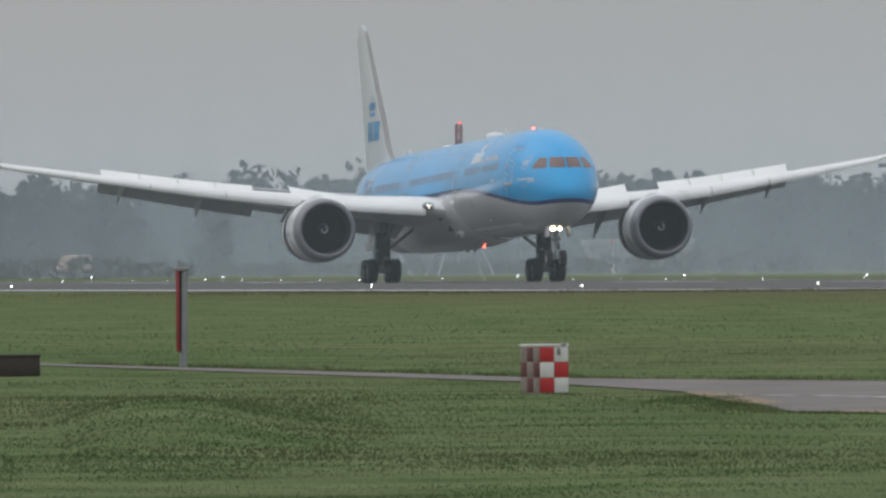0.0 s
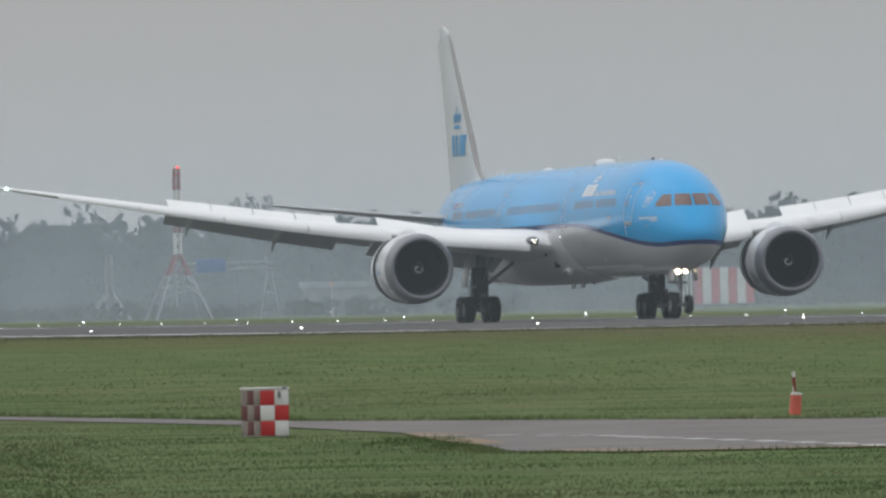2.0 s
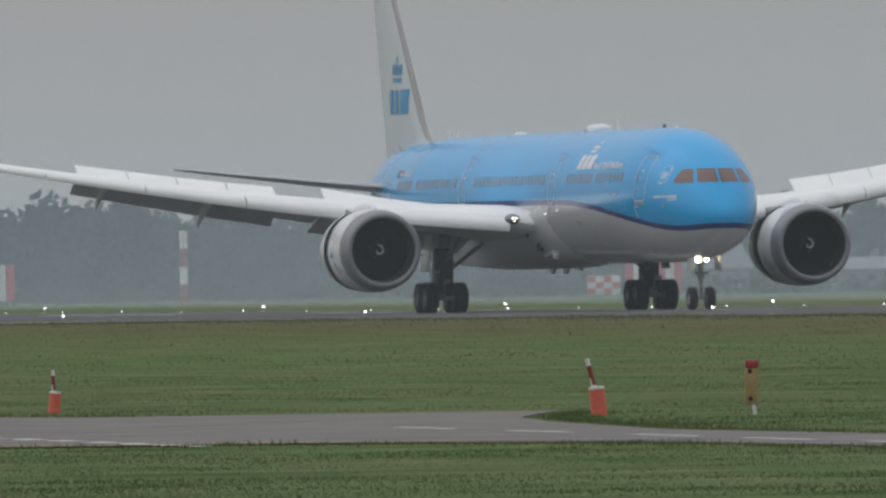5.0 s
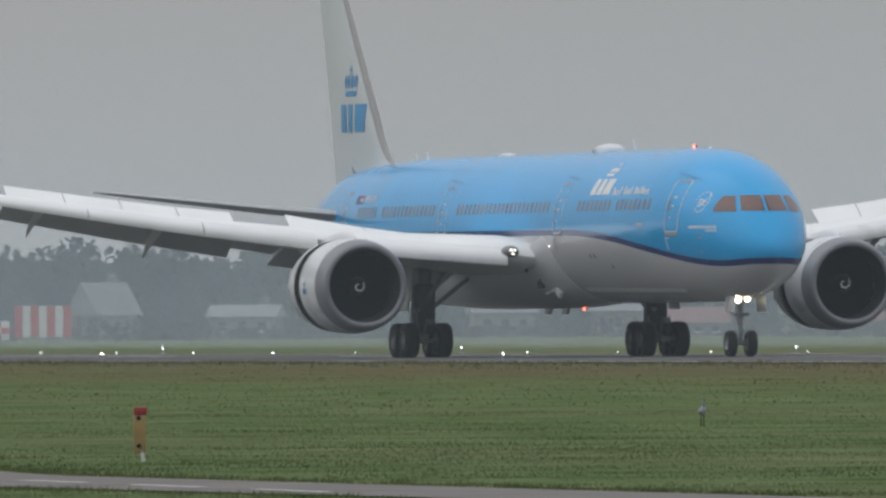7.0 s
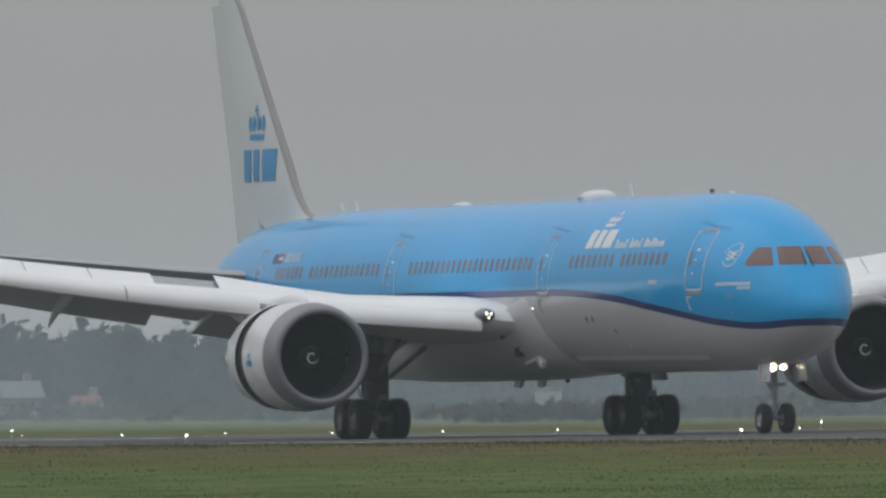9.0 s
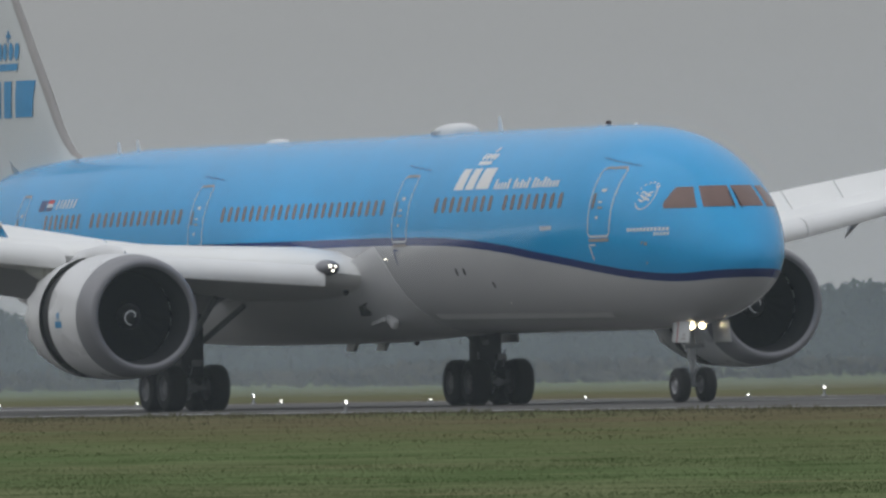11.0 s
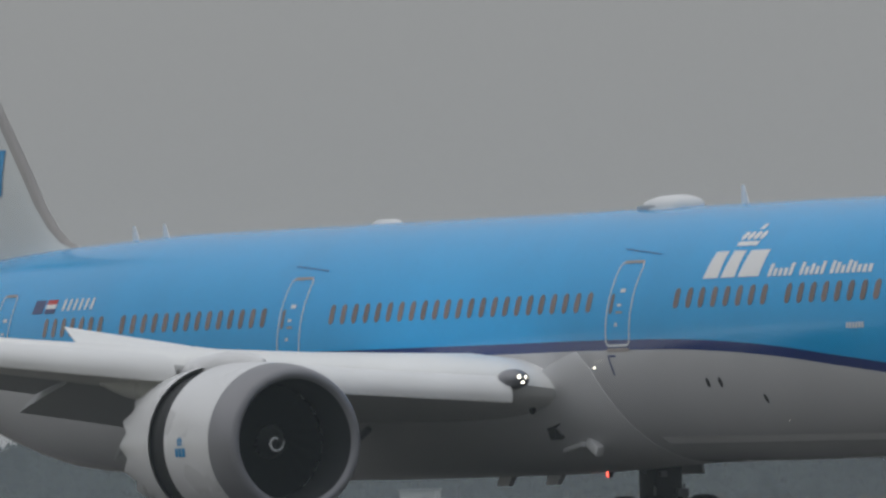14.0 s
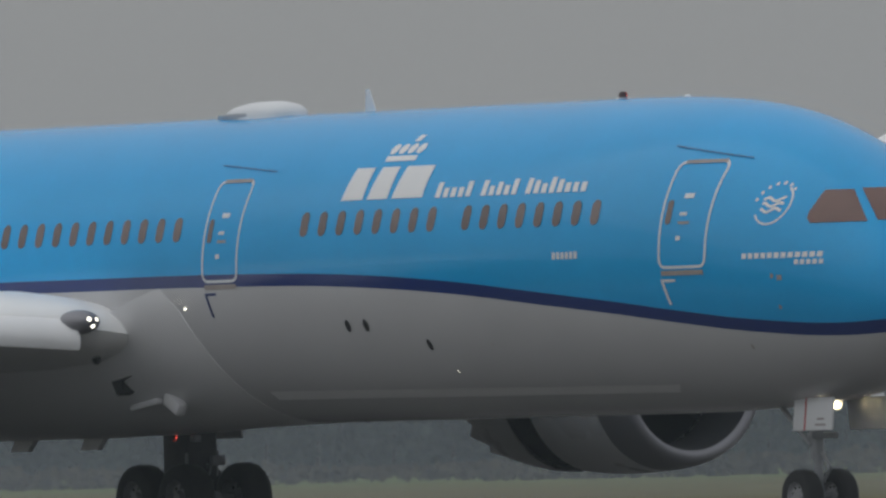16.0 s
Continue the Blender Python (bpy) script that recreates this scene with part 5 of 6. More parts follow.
def vehicle():
    v = tagged(empty("airfield_van"), "yellow airfield van with a lit headlight", "van")
    prof = [(-2.3, .45), (2.2, .45), (2.35, .8), (2.2, 1.15), (1.4, 1.3), (.9, 1.95), (-2.2, 2.05), (-2.35, 1.2)]
    b = part("body", plate(prof, 1.8), VAN, v, "yellow van body", angle=30)
    for s in (-1, 1):
        part("side_window", plate([(.75, 1.75), (1.25, 1.3), (-1.9, 1.3), (-1.9, 1.8)], .02), BLACK, b, at=(0, s * .905, 0))
    for x in (-1.4, 1.45):
        for y in (-.8, .8):
            wheel_v = part("wheel", lathe([(-.1, .1), (-.1, .34), (.1, .34), (.1, .1)], 20, 'y', True, True), TYRE, v, at=(x, y, .34))
    bm = bmesh.new()
    bmesh.ops.create_uvsphere(bm, u_segments=10, v_segments=6, radius=.16)
    bmesh.ops.translate(bm, vec=(2.3, -.6, .85), verts=bm.verts)
    part("headlight", bm, WARM, v, "glowing warm headlight")
    x, y = bearing(-80.56, 1900)
    v.matrix_basis = pose(x, y, 0, 0, 0, -35)


WARM = glow("headlight_warm", (1.0, 0.75, 0.4), 6)


def leaf_cloud(rng, centres, radii, per, size):
    """Small tilted leaf clumps scattered through uneven crowns; returns vertices and faces."""
    v, f = [], []
    for (cx, cy, cz), (rx, ry, rz) in zip(centres, radii):
        for _ in range(per):
            d = rng.normal(size=3)
            d /= np.linalg.norm(d)
            r = rng.uniform(.35, 1.0)**.5
            wob = 1 + .22 * math.sin(d[0] * 5 + cx) * math.cos(d[2] * 4 + cy)
            p = np.array((cx + d[0] * rx * r * wob, cy + d[1] * ry * r * wob, cz + d[2] * rz * r * wob))
            a, b = rng.normal(size=3), rng.normal(size=3)
            a *= size * rng.uniform(.5, 1.1) / np.linalg.norm(a)
            b *= size * rng.uniform(.5, 1.1) / np.linalg.norm(b)
            k = len(v)
            v += [p - a * .5, p + b * .6, p + a * .6, p - b * .5]
            f.append((k, k + 1, k + 2, k + 3))
    return v, f


def pydata(name, v, f, mat):
    me = bpy.data.meshes.new(name)
    me.from_pydata([tuple(p) for p in v], [], f)
    me.materials.append(mat)
    return new(name, me)


FOLIAGE = material("far_foliage", (0.034, 0.047, 0.039), 0.95, vary=0.6, size=11.0, gloss=0.05)
skyward(FOLIAGE, 1.6)
SCRUB = material("dry_scrub", (0.058, 0.052, 0.037), 0.95, vary=0.45, size=7.0, gloss=0.05)
skyward(SCRUB, 1.6)
BARK = material("bark", (0.07, 0.06, 0.05), 0.9, vary=0.3, size=0.6)


def woods():
    """A far belt of trees beyond the field."""
    rng = np.random.default_rng(4)
    v, f, tv, tf = [], [], [], []
    az = -83.0
    while az < -52.0:
        dist = 1960 + 60 * math.sin(az * 1.3) + rng.uniform(-50, 60)
        swell = .5 + .5 * math.sin(az * 2.3 + 1.0) * math.sin(az * .9)
        hgt = rng.uniform(7.7, 9.0) + 1.9 * swell + float(np.interp(az, [-81, -79, -77.5, -75, -72, -66, -56], [1.4, 1.3, .3, .2, -1.2, -1.2, -.8]))
        x, y = bearing(az, dist)
        wd = rng.uniform(2.2, 3.6)
        cs, rs = [], []
        for k in range(4):
            cs.append((x + rng.uniform(-1.6, 1.6), y + rng.uniform(-1.6, 1.6), hgt * rng.uniform(.42, .74)))
            rs.append((wd * rng.uniform(.55, .8), wd * rng.uniform(.55, .8), hgt * rng.uniform(.2, .27)))
        for k in range(3):
            cs.append((x + rng.uniform(-2, 2), y + rng.uniform(-2, 2), hgt * rng.uniform(.12, .38)))
            rs.append((wd * .95, wd * .95, hgt * .26))
        a, b = leaf_cloud(rng, cs, rs, 74, 1.15)
        o = len(v)
        v += a
        f += [tuple(i + o for i in q) for q in b]
        # dense undergrowth deeper in the wood
        x2, y2 = bearing(az, dist + 45)
        cs2 = [(x2 + rng.uniform(-3, 3), y2 + rng.uniform(-3, 3), hgt * u) for u in (.14, .34, .52)]
        a, b = leaf_cloud(rng, cs2, [(4.2, 3.4, hgt * .2)] * 3, 80, 1.6)
        o = len(v)
        v += a
        f += [tuple(i + o for i in q) for q in b]
        o = len(tv)         # tapered trunk
        for zz, r in ((0, .28), (hgt * .55, .12)):
            tv += [(x + r * math.cos(t * math.pi / 3), y + r * math.sin(t * math.pi / 3), zz) for t in range(6)]
        tf += [(o + t, o + (t + 1) % 6, o + 6 + (t + 1) % 6, o + 6 + t) for t in range(6)]
        az += rng.uniform(.036, .066)
    tagged(pydata("far_woods", v, f, FOLIAGE), "far belt of leafy trees in haze", "trees", kind="stuff")
    tagged(pydata("far_trunks", tv, tf, BARK), "trunks of the far tree belt", "trees", kind="stuff")
    # bare tall poplars that rise over the belt
    for az in (-79.30, -79.255, -79.215):
        t = tagged(empty("poplar"), "slender half-bare poplar in haze", "tree", "poplars over the woods")
        part("trunk", rod((0, 0, 0), (0, 0, 9.9), .16, 7, .03), BARK, t)
        h = 11.2
        cs = [(rng.uniform(-.5, .5), rng.uniform(-.5, .5), h * u) for u in (.45, .58, .7, .8, .88)]
        a, b = leaf_cloud(rng, cs, [(.85, .6, h * .13)] * 5, 60, .45)
        ob = pydata("crown", a, b, FOLIAGE)
        ob.parent = t
        x, y = bearing(az, 1900)
        t.matrix_basis = pose(x, y, 0)
    # a taller broad tree that rises over the belt
    for az, h, r in ((-76.56, 11.9, 2.0), (-76.50, 12.2, 2.2), (-76.44, 10.6, 1.9)):
        t = tagged(empty("tree"), "tall broad leafy tree over the far belt", "tree", "tall trees over the woods")
        part("trunk", rod((0, 0, 0), (0, 0, h * .7), .3, 7, .08), BARK, t)
        for sx in (-1, 1):
            part("limb", rod((0, 0, h * .4), (sx * r * .6, .2, h * .72), .12, 6, .03), BARK, t)
        cs = [(rng.uniform(-.8, .8), rng.uniform(-.8, .8), h * u) for u in (.48, .6, .7, .8, .86)]
        a, b = leaf_cloud(rng, cs, [(r * k, r * k, h * .12) for k in (1.0, 1.05, 1.0, .85, .6)], 120, .8)
        ob = pydata("crown", a, b, FOLIAGE)
        ob.parent = t
        x, y = bearing(az, 1930)
        t.matrix_basis = pose(x, y, 0)
    # low scrub along the field's far side
    v, f = [], []
    az = -83.0
    while az < -54:
        dist = float(np.interp(az, [-74.2, -72.6], [1760, 1130])) + 40 * math.sin(az * 2.1) + rng.uniform(-40, 40)
        x, y = bearing(az, dist)
        a, b = leaf_cloud(rng, [(x, y, .55)], [(3.4, 2.4, (.75 + .45 * max(0, math.sin(az * 7)) + .3 * math.sin(az * 2.7)) * (dist / 1760))], 58, .7)
        o = len(v)
        v += a
        f += [tuple(i + o for i in q) for q in b]
        az += rng.uniform(.03, .07)
    tagged(pydata("far_scrub", v, f, SCRUB), "low dry scrub beyond the runway", "shrubs", kind="stuff")


def farmhouse(az, dist, w, wall_h, roof_h, roof_mat, label, turn=15):
    h = tagged(empty("farmhouse"), label, "house", "far buildings")
    part("wall", box_bm(w, w * .6, wall_h, (0, 0, wall_h / 2), .02), BRICK, h, "dull brick wall", angle=30)
    e = .35
    roof = rings([[(-w / 2 - e, -w * .3 - e, wall_h), (-w / 2 - e, w * .3 + e, wall_h), (-w / 2 - e, 0, wall_h + roof_h)], [(w / 2 + e, -w * .3 - e, wall_h), (w / 2 + e, w * .3 + e, wall_h), (w / 2 + e, 0, wall_h + roof_h)]])
    r = part("roof", roof, roof_mat, h, "", smooth=False)
    part("chimney", box_bm(.6, .6, 1.4, (w * .28, .3, wall_h + roof_h), .02), BRICK, r, angle=30)
    for u in (-.3, 0, .3):
        win = part("window", box_bm(w * .12, .06, wall_h * .4, (u * w, -w * .3 - .01, wall_h * .55), .01), BLACK, h, angle=30)
        part("window_frame", box_bm(w * .14, .04, .1, (u * w, -w * .3 - .02, wall_h * .33), 0), SIGNAL_WHITE, win, smooth=False)
    x, y = bearing(az, dist)
    h.matrix_basis = facing(x, y, turn)


BRICK = material("dull_brick", (0.16, 0.14, 0.13), 0.85, vary=0.2, size=1.0)
RED_ROOF = material("dull_red_roof", (0.20, 0.09, 0.075), 0.7, vary=0.2, size=1.0)
PALE_ROOF = material("pale_roof", (0.20, 0.21, 0.21), 0.6, vary=0.1, size=1.5)
WHITE_WALL = material("white_render", (0.38, 0.39, 0.39), 0.7, vary=0.08, size=1.0)


def white_shed(az, dist, w, hgt):
    s = tagged(empty("white_shed"), "small white shed far across the field", "shed", "far white sheds")
    part("wall", box_bm(w, 3, hgt, (0, 0, hgt / 2), .03), WHITE_WALL, s, angle=30)
    part("roof", box_bm(w + .3, 3.4, .15, (0, 0, hgt + .07), .03), PALE_ROOF, s, angle=30)
    part("door", box_bm(w * .2, .06, hgt * .7, (w * .2, -1.52, hgt * .36), .01), BLACK, s, angle=30)
    x, y = bearing(az, dist)
    s.matrix_basis = facing(x, y, random.uniform(-20, 20))


def long_barn(az, dist, w, hgt):
    b = tagged(empty("long_barn"), "long low dark barn under a pale flat roof", "barn", "far buildings")
    part("wall", box_bm(w, 5, hgt, (0, 0, hgt / 2), .03), BRICK, b, "dull dark wall", angle=30)
    part("roof", box_bm(w + .5, 5.6, .55, (0, 0, hgt + .27), .05), PALE_ROOF, b, "pale flat roof", angle=30)
    for u in (-.33, 0, .33):
        part("door", box_bm(1.3, .08, hgt * .7, (u * w, -2.53, hgt * .36), .01), BLACK, b, angle=30)
    x, y = bearing(az, dist)
    b.matrix_basis = facing(x, y, 8)


def road_gantry(az, dist):
    """An overhead road sign: a blue panel on a beam carried by splayed legs."""
    g = tagged(empty("road_gantry"), "pale steel road gantry with a blue sign panel", "gantry")
    for sx in (-1, 1):
        for sy in (-1, 1):
            part("leg", rod((sx * .85, sy * .6, 0), (sx * .08, sy * .3, 4.3), .07, 8), GALV, g, "splayed steel leg")
    part("crossbar", rod((-.45, -.4, 2.1), (.45, -.4, 2.1), .05, 6), GALV, g)
    for z in (4.2, 4.75):
        part("beam", rod((.3, 0, z), (-8.2, 0, z), .06, 8), GALV, g, "thin steel beam")
    part("web", joined(*[rod((.3 - .85 * k, 0, 4.2 if k % 2 else 4.75), (-.55 - .85 * k, 0, 4.75 if k % 2 else 4.2), .035, 5) for k in range(10)]), GALV, g)
    part("sign_panel", box_bm(2.5, .12, 1.15, (-5.0, -.2, 4.5), .02), SIGN_BLUE, g, "plain blue sign panel", angle=30)
    part("far_post", rod((-8.0, 0, 0), (-8.0, 0, 4.75), .1, 8), GALV, g)
    x, y = bearing(az, dist)
    g.matrix_basis = facing(x, y)


def beacon_pole(az, dist):
    p = tagged(empty("light_pole"), "slim white pole on a thick base with a small orange lamp", "pole")
    part("base", rod((0, 0, 0), (0, 0, .75), .22, 12, .19), SIGNAL_WHITE, p, "thick white base")
    part("pole", rod((0, 0, .75), (0, 0, 2.6), .07, 10), GALV, p)
    part("lamp", rod((0, 0, 2.6), (0, 0, 2.85), .13, 10), ORANGE, p, "orange lamp")
    x, y = bearing(az, dist)
    p.matrix_basis = facing(x, y)


def cross_board(az, dist, size=1.0):
    """A low barrier board with red and white lozenges."""
    b = tagged(empty("barrier_board"), "low barrier board in red and white chequers", "barrier")
    part("backing", box_bm(.9, .05, .52, (0, 0, .31), .01), SIGNAL_WHITE, b, angle=30)
    for i in range(4):
        for k in range(3):
            if (i + k) % 2 == 0:
                part("panel", box_bm(.215, .02, .165, (-.335 + .223 * i, -.03, .14 + .17 * k), .003), RED, b, "red panel", angle=30)
    for u in (-.35, .35):
        part("foot", rod((u, .03, 0), (u, .03, .3), .03, 8), GALV, b)
    x, y = bearing(az, dist)
    b.matrix_basis = facing(x, y) @ pose(0, 0, land(y))
    b.scale = (size, size, size)


SIGN_BLUE = material("sign_blue", (0.03, 0.11, 0.32), 0.5, vary=0.1, size=0.5)


def heron():
    """A grey wading bird that stands in the grass."""
    h = tagged(empty("heron"), "grey heron standing in short grass", "bird")
    loops = []
    for x, z, r in ((-.17, .20, .01), (-.12, .205, .035), (-.03, .215, .062), (.05, .225, .055), (.10, .245, .03)):
        loops.append([(x, .8 * r * math.cos(2 * math.pi * i / 10), z + r * math.sin(2 * math.pi * i / 10)) for i in range(10)])
    part("body", rings(loops), HERON, h, "grey feathered body")
    part("neck", joined(rod((.09, 0, .245), (.06, 0, .30), .018, 8), rod((.06, 0, .30), (.075, 0, .37), .014, 8)), HERON, h)
    part("head", joined(rod((.06, 0, .375), (.10, 0, .375), .016, 8), rod((.10, 0, .375), (.16, 0, .365), .007, 6)), HERON, h, "grey head with a long bill")
    for y in (-.02, .02):
        part("leg", rod((.0, y, 0), (.0, y, .17), .007, 6), BLACK, h)
    x, y = bearing(-74.198, 276)
    h.matrix_basis = facing(x, y, 75)
    h.scale = (1.0, 1.0, 1.0)


HERON = material("heron_grey", (0.22, 0.23, 0.26), 0.8, vary=0.2, size=0.1)


def flying_bird():
    b = tagged(empty("flying_bird"), "dark bird gliding over the field", "bird")
    loops = []
    for x, r in ((-.2, .01), (-.12, .04), (0, .06), (.1, .045), (.16, .03), (.2, .008)):
        loops.append([(x, r * math.cos(2 * math.pi * i / 10), r * math.sin(2 * math.pi * i / 10)) for i in range(10)])
    part("body", rings(loops), FEATHER, b)
    for s in (-1, 1):
        lo = []
        for y, x0, x1, z in ((.03, .07, -.07, .02), (.2, .1, -.06, .07), (.36, .02, -.08, .05), (.46, -.07, -.1, .02)):
            lo.append([(x0, s * y, z), ((x0 + x1) / 2, s * y, z + .012), (x1, s * y, z), ((x0 + x1) / 2, s * y, z - .006)])
        part("wing", rings(lo), FEATHER, b, "dark outstretched wing")
    return b


FEATHER = material("dark_feather", (0.05, 0.045, 0.045), 0.8, vary=0.2, size=0.1)


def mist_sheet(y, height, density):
    """One flat see-through sheet that imitates distance haze on the field's far side."""
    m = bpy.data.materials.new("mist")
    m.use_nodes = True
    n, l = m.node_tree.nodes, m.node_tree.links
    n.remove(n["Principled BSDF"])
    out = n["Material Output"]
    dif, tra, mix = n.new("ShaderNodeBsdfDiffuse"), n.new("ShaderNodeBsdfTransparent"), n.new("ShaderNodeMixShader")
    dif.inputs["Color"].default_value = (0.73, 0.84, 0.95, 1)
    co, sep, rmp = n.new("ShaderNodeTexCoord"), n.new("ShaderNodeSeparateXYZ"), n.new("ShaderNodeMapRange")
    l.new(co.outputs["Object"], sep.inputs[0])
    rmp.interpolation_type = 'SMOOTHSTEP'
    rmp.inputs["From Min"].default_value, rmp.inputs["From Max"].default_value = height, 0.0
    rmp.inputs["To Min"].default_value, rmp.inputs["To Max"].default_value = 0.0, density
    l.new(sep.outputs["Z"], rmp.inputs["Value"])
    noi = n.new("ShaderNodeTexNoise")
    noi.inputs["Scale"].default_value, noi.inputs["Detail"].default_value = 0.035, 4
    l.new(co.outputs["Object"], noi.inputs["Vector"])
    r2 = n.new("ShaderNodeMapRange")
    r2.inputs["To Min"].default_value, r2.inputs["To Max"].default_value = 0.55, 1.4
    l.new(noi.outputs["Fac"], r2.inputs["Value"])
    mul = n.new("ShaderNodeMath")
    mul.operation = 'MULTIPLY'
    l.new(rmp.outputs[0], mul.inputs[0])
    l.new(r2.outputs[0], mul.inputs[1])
    thin = n.new("ShaderNodeMapRange")          # sheet density falls towards the near end, set to match the woods' tone
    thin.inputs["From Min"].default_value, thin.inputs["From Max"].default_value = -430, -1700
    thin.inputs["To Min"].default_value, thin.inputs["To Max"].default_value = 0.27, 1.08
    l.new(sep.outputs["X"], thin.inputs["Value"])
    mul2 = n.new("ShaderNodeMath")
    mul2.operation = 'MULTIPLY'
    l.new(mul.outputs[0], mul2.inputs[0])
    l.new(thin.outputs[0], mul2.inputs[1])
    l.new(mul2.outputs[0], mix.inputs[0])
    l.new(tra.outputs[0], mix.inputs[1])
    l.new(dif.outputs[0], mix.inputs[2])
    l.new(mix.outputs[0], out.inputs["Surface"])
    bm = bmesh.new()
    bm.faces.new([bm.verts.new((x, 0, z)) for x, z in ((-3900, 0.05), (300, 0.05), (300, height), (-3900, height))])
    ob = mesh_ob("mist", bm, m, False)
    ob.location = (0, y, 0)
    tagged(ob, "flat see-through sheet imitating haze over the far field", "mist", kind="stuff")


def near_haze_sheet():
    """Flat haze-imitating sheet before the runway, lifting dark tones, denser up the field."""
    m = bpy.data.materials.new("haze_sheet")
    m.use_nodes = True
    n, l = m.node_tree.nodes, m.node_tree.links
    n.remove(n["Principled BSDF"])
    dif, tra, mix = n.new("ShaderNodeBsdfDiffuse"), n.new("ShaderNodeBsdfTransparent"), n.new("ShaderNodeMixShader")
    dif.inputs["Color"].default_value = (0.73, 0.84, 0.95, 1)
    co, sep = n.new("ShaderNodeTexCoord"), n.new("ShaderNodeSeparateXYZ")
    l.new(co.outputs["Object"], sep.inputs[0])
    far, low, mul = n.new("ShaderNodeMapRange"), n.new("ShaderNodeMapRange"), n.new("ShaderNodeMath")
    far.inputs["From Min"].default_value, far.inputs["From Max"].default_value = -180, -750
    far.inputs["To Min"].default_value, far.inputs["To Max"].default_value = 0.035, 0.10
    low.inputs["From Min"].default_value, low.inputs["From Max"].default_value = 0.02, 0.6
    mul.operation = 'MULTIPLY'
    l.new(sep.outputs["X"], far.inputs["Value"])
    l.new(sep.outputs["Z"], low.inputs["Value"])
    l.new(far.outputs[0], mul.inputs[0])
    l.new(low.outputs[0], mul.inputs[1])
    l.new(mul.outputs[0], mix.inputs[0])
    l.new(tra.outputs[0], mix.inputs[1])
    l.new(dif.outputs[0], mix.inputs[2])
    l.new(mix.outputs[0], n["Material Output"].inputs["Surface"])
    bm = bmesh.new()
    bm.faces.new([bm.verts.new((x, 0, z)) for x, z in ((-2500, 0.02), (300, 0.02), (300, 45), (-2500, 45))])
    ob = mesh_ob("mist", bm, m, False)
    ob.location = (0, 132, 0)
    tagged(ob, "flat see-through sheet imitating thin haze over the grass", "mist", kind="stuff")


def fringe(name, line, density, lean, tall, seed, label):
    """Ragged taller grass along one edge of the road."""
    rng = np.random.default_rng(seed)
    v, f = [], []
    for (ax, ay), (bx, by) in zip(line, line[1:]):
        ln = math.hypot(bx - ax, by - ay)
        nx, ny = lean * (by - ay) / ln, -lean * (bx - ax) / ln
        for _ in range(int(ln * density)):
            u, off = rng.uniform(0, 1), rng.exponential(.35)
            x, y = ax + (bx - ax) * u + nx * off, ay + (by - ay) * u + ny * off
            grow = .35 + .65 * abs(math.sin(x * 1.7 + y) * math.sin(x * .43))
            for _ in range(8):
                px, py = x + rng.normal(0, .05), y + rng.normal(0, .05)
                h, a = rng.uniform(.3, 1) * tall * grow, rng.uniform(0, 6.28)
                w = .006
                k = len(v)
                v += [(px - w * math.cos(a), py - w * math.sin(a), -.005), (px + w * math.cos(a), py + w * math.sin(a), -.005), (px + rng.normal(0, .35) * h, py + rng.normal(0, .35) * h, h)]
                f.append((k, k + 1, k + 2))
    tagged(pydata(name, v, f, TUFTS), label, "grass", kind="stuff")


def road_edge_tufts():
    """Taller ragged grass along the road's sides and strips of bare earth."""
    fringe("edge_tufts", [(-206, 41.1), (-193, 38.7), (-184, 37.2), (-180, 37.5), (-178.3, 41), (-174, 43.1), (-160, 43.1)], 16, 1, .075, 9, "ragged taller grass along the road's near edge")
    fringe("edge_tufts", [(-283, 46.9), (-250, 46.0), (-237, 45.5), (-228, 46.8), (-219, 48.2)], 18, -1, .07, 10, "ragged taller grass along the road's far edge")
    fringe("edge_tufts", [(-216.2, 52.8), (-208, 50.4), (-200.5, 48.9), (-188, 47), (-160, 46)], 18, -1, .07, 11, "ragged taller grass along the road's far edge")
    sheet("dirt_edge", [(-183.6, 37.9), (-181.2, 38.2), (-179.9, 41.0), (-178.9, 43.6), (-177.4, 43.3), (-178.6, 40.8), (-180.1, 37.4), (-183.5, 37.3)], 0.016, DIRT, "strip of bare beige earth beside the road")
    sheet("dirt_edge", [(-208.5, 42.0), (-206.5, 41.0), (-200, 40.2), (-193.6, 39.2), (-193.0, 38.7), (-202, 40.1), (-211, 41.6)], 0.016, DIRT, "strip of bare beige earth beside the road")


def verge_tufts():
    """Uneven taller dry grass along the runway's near edge."""
    rng = np.random.default_rng(12)
    v, f = [], []
    for _ in range(16000):
        x, off = rng.uniform(-1050, -330), rng.exponential(7.0)
        y = NEAR_EDGE + .3 - off
        grow = .2 + .8 * abs(math.sin(x * .11 + 1.3 * math.sin(x * .037))) * abs(math.sin(x * .53 + y))
        for _ in range(4):
            px, py = x + rng.normal(0, .25), y + rng.normal(0, .2)
            h, w, a = rng.uniform(.04, .20) * grow, rng.uniform(.01, .03), rng.uniform(0, 6.28)
            k = len(v)
            z = land(py, px) - .01
            v += [(px - w * math.cos(a), py - w * math.sin(a), z), (px + w * math.cos(a), py + w * math.sin(a), z), (px + rng.normal(0, .4) * h, py + rng.normal(0, .4) * h, z + h)]
            f.append((k, k + 1, k + 2))
    tagged(pydata("verge_tufts", v, f, DRY_BLADES), "uneven dry grass tufts along the runway edge", "grass", kind="stuff")


DRY_BLADES = grass_material("dry_blades", (0.122, 0.124, 0.066), (0.150, 0.124, 0.075), 1.5, (0.08, 0.12, 1), 1.2)
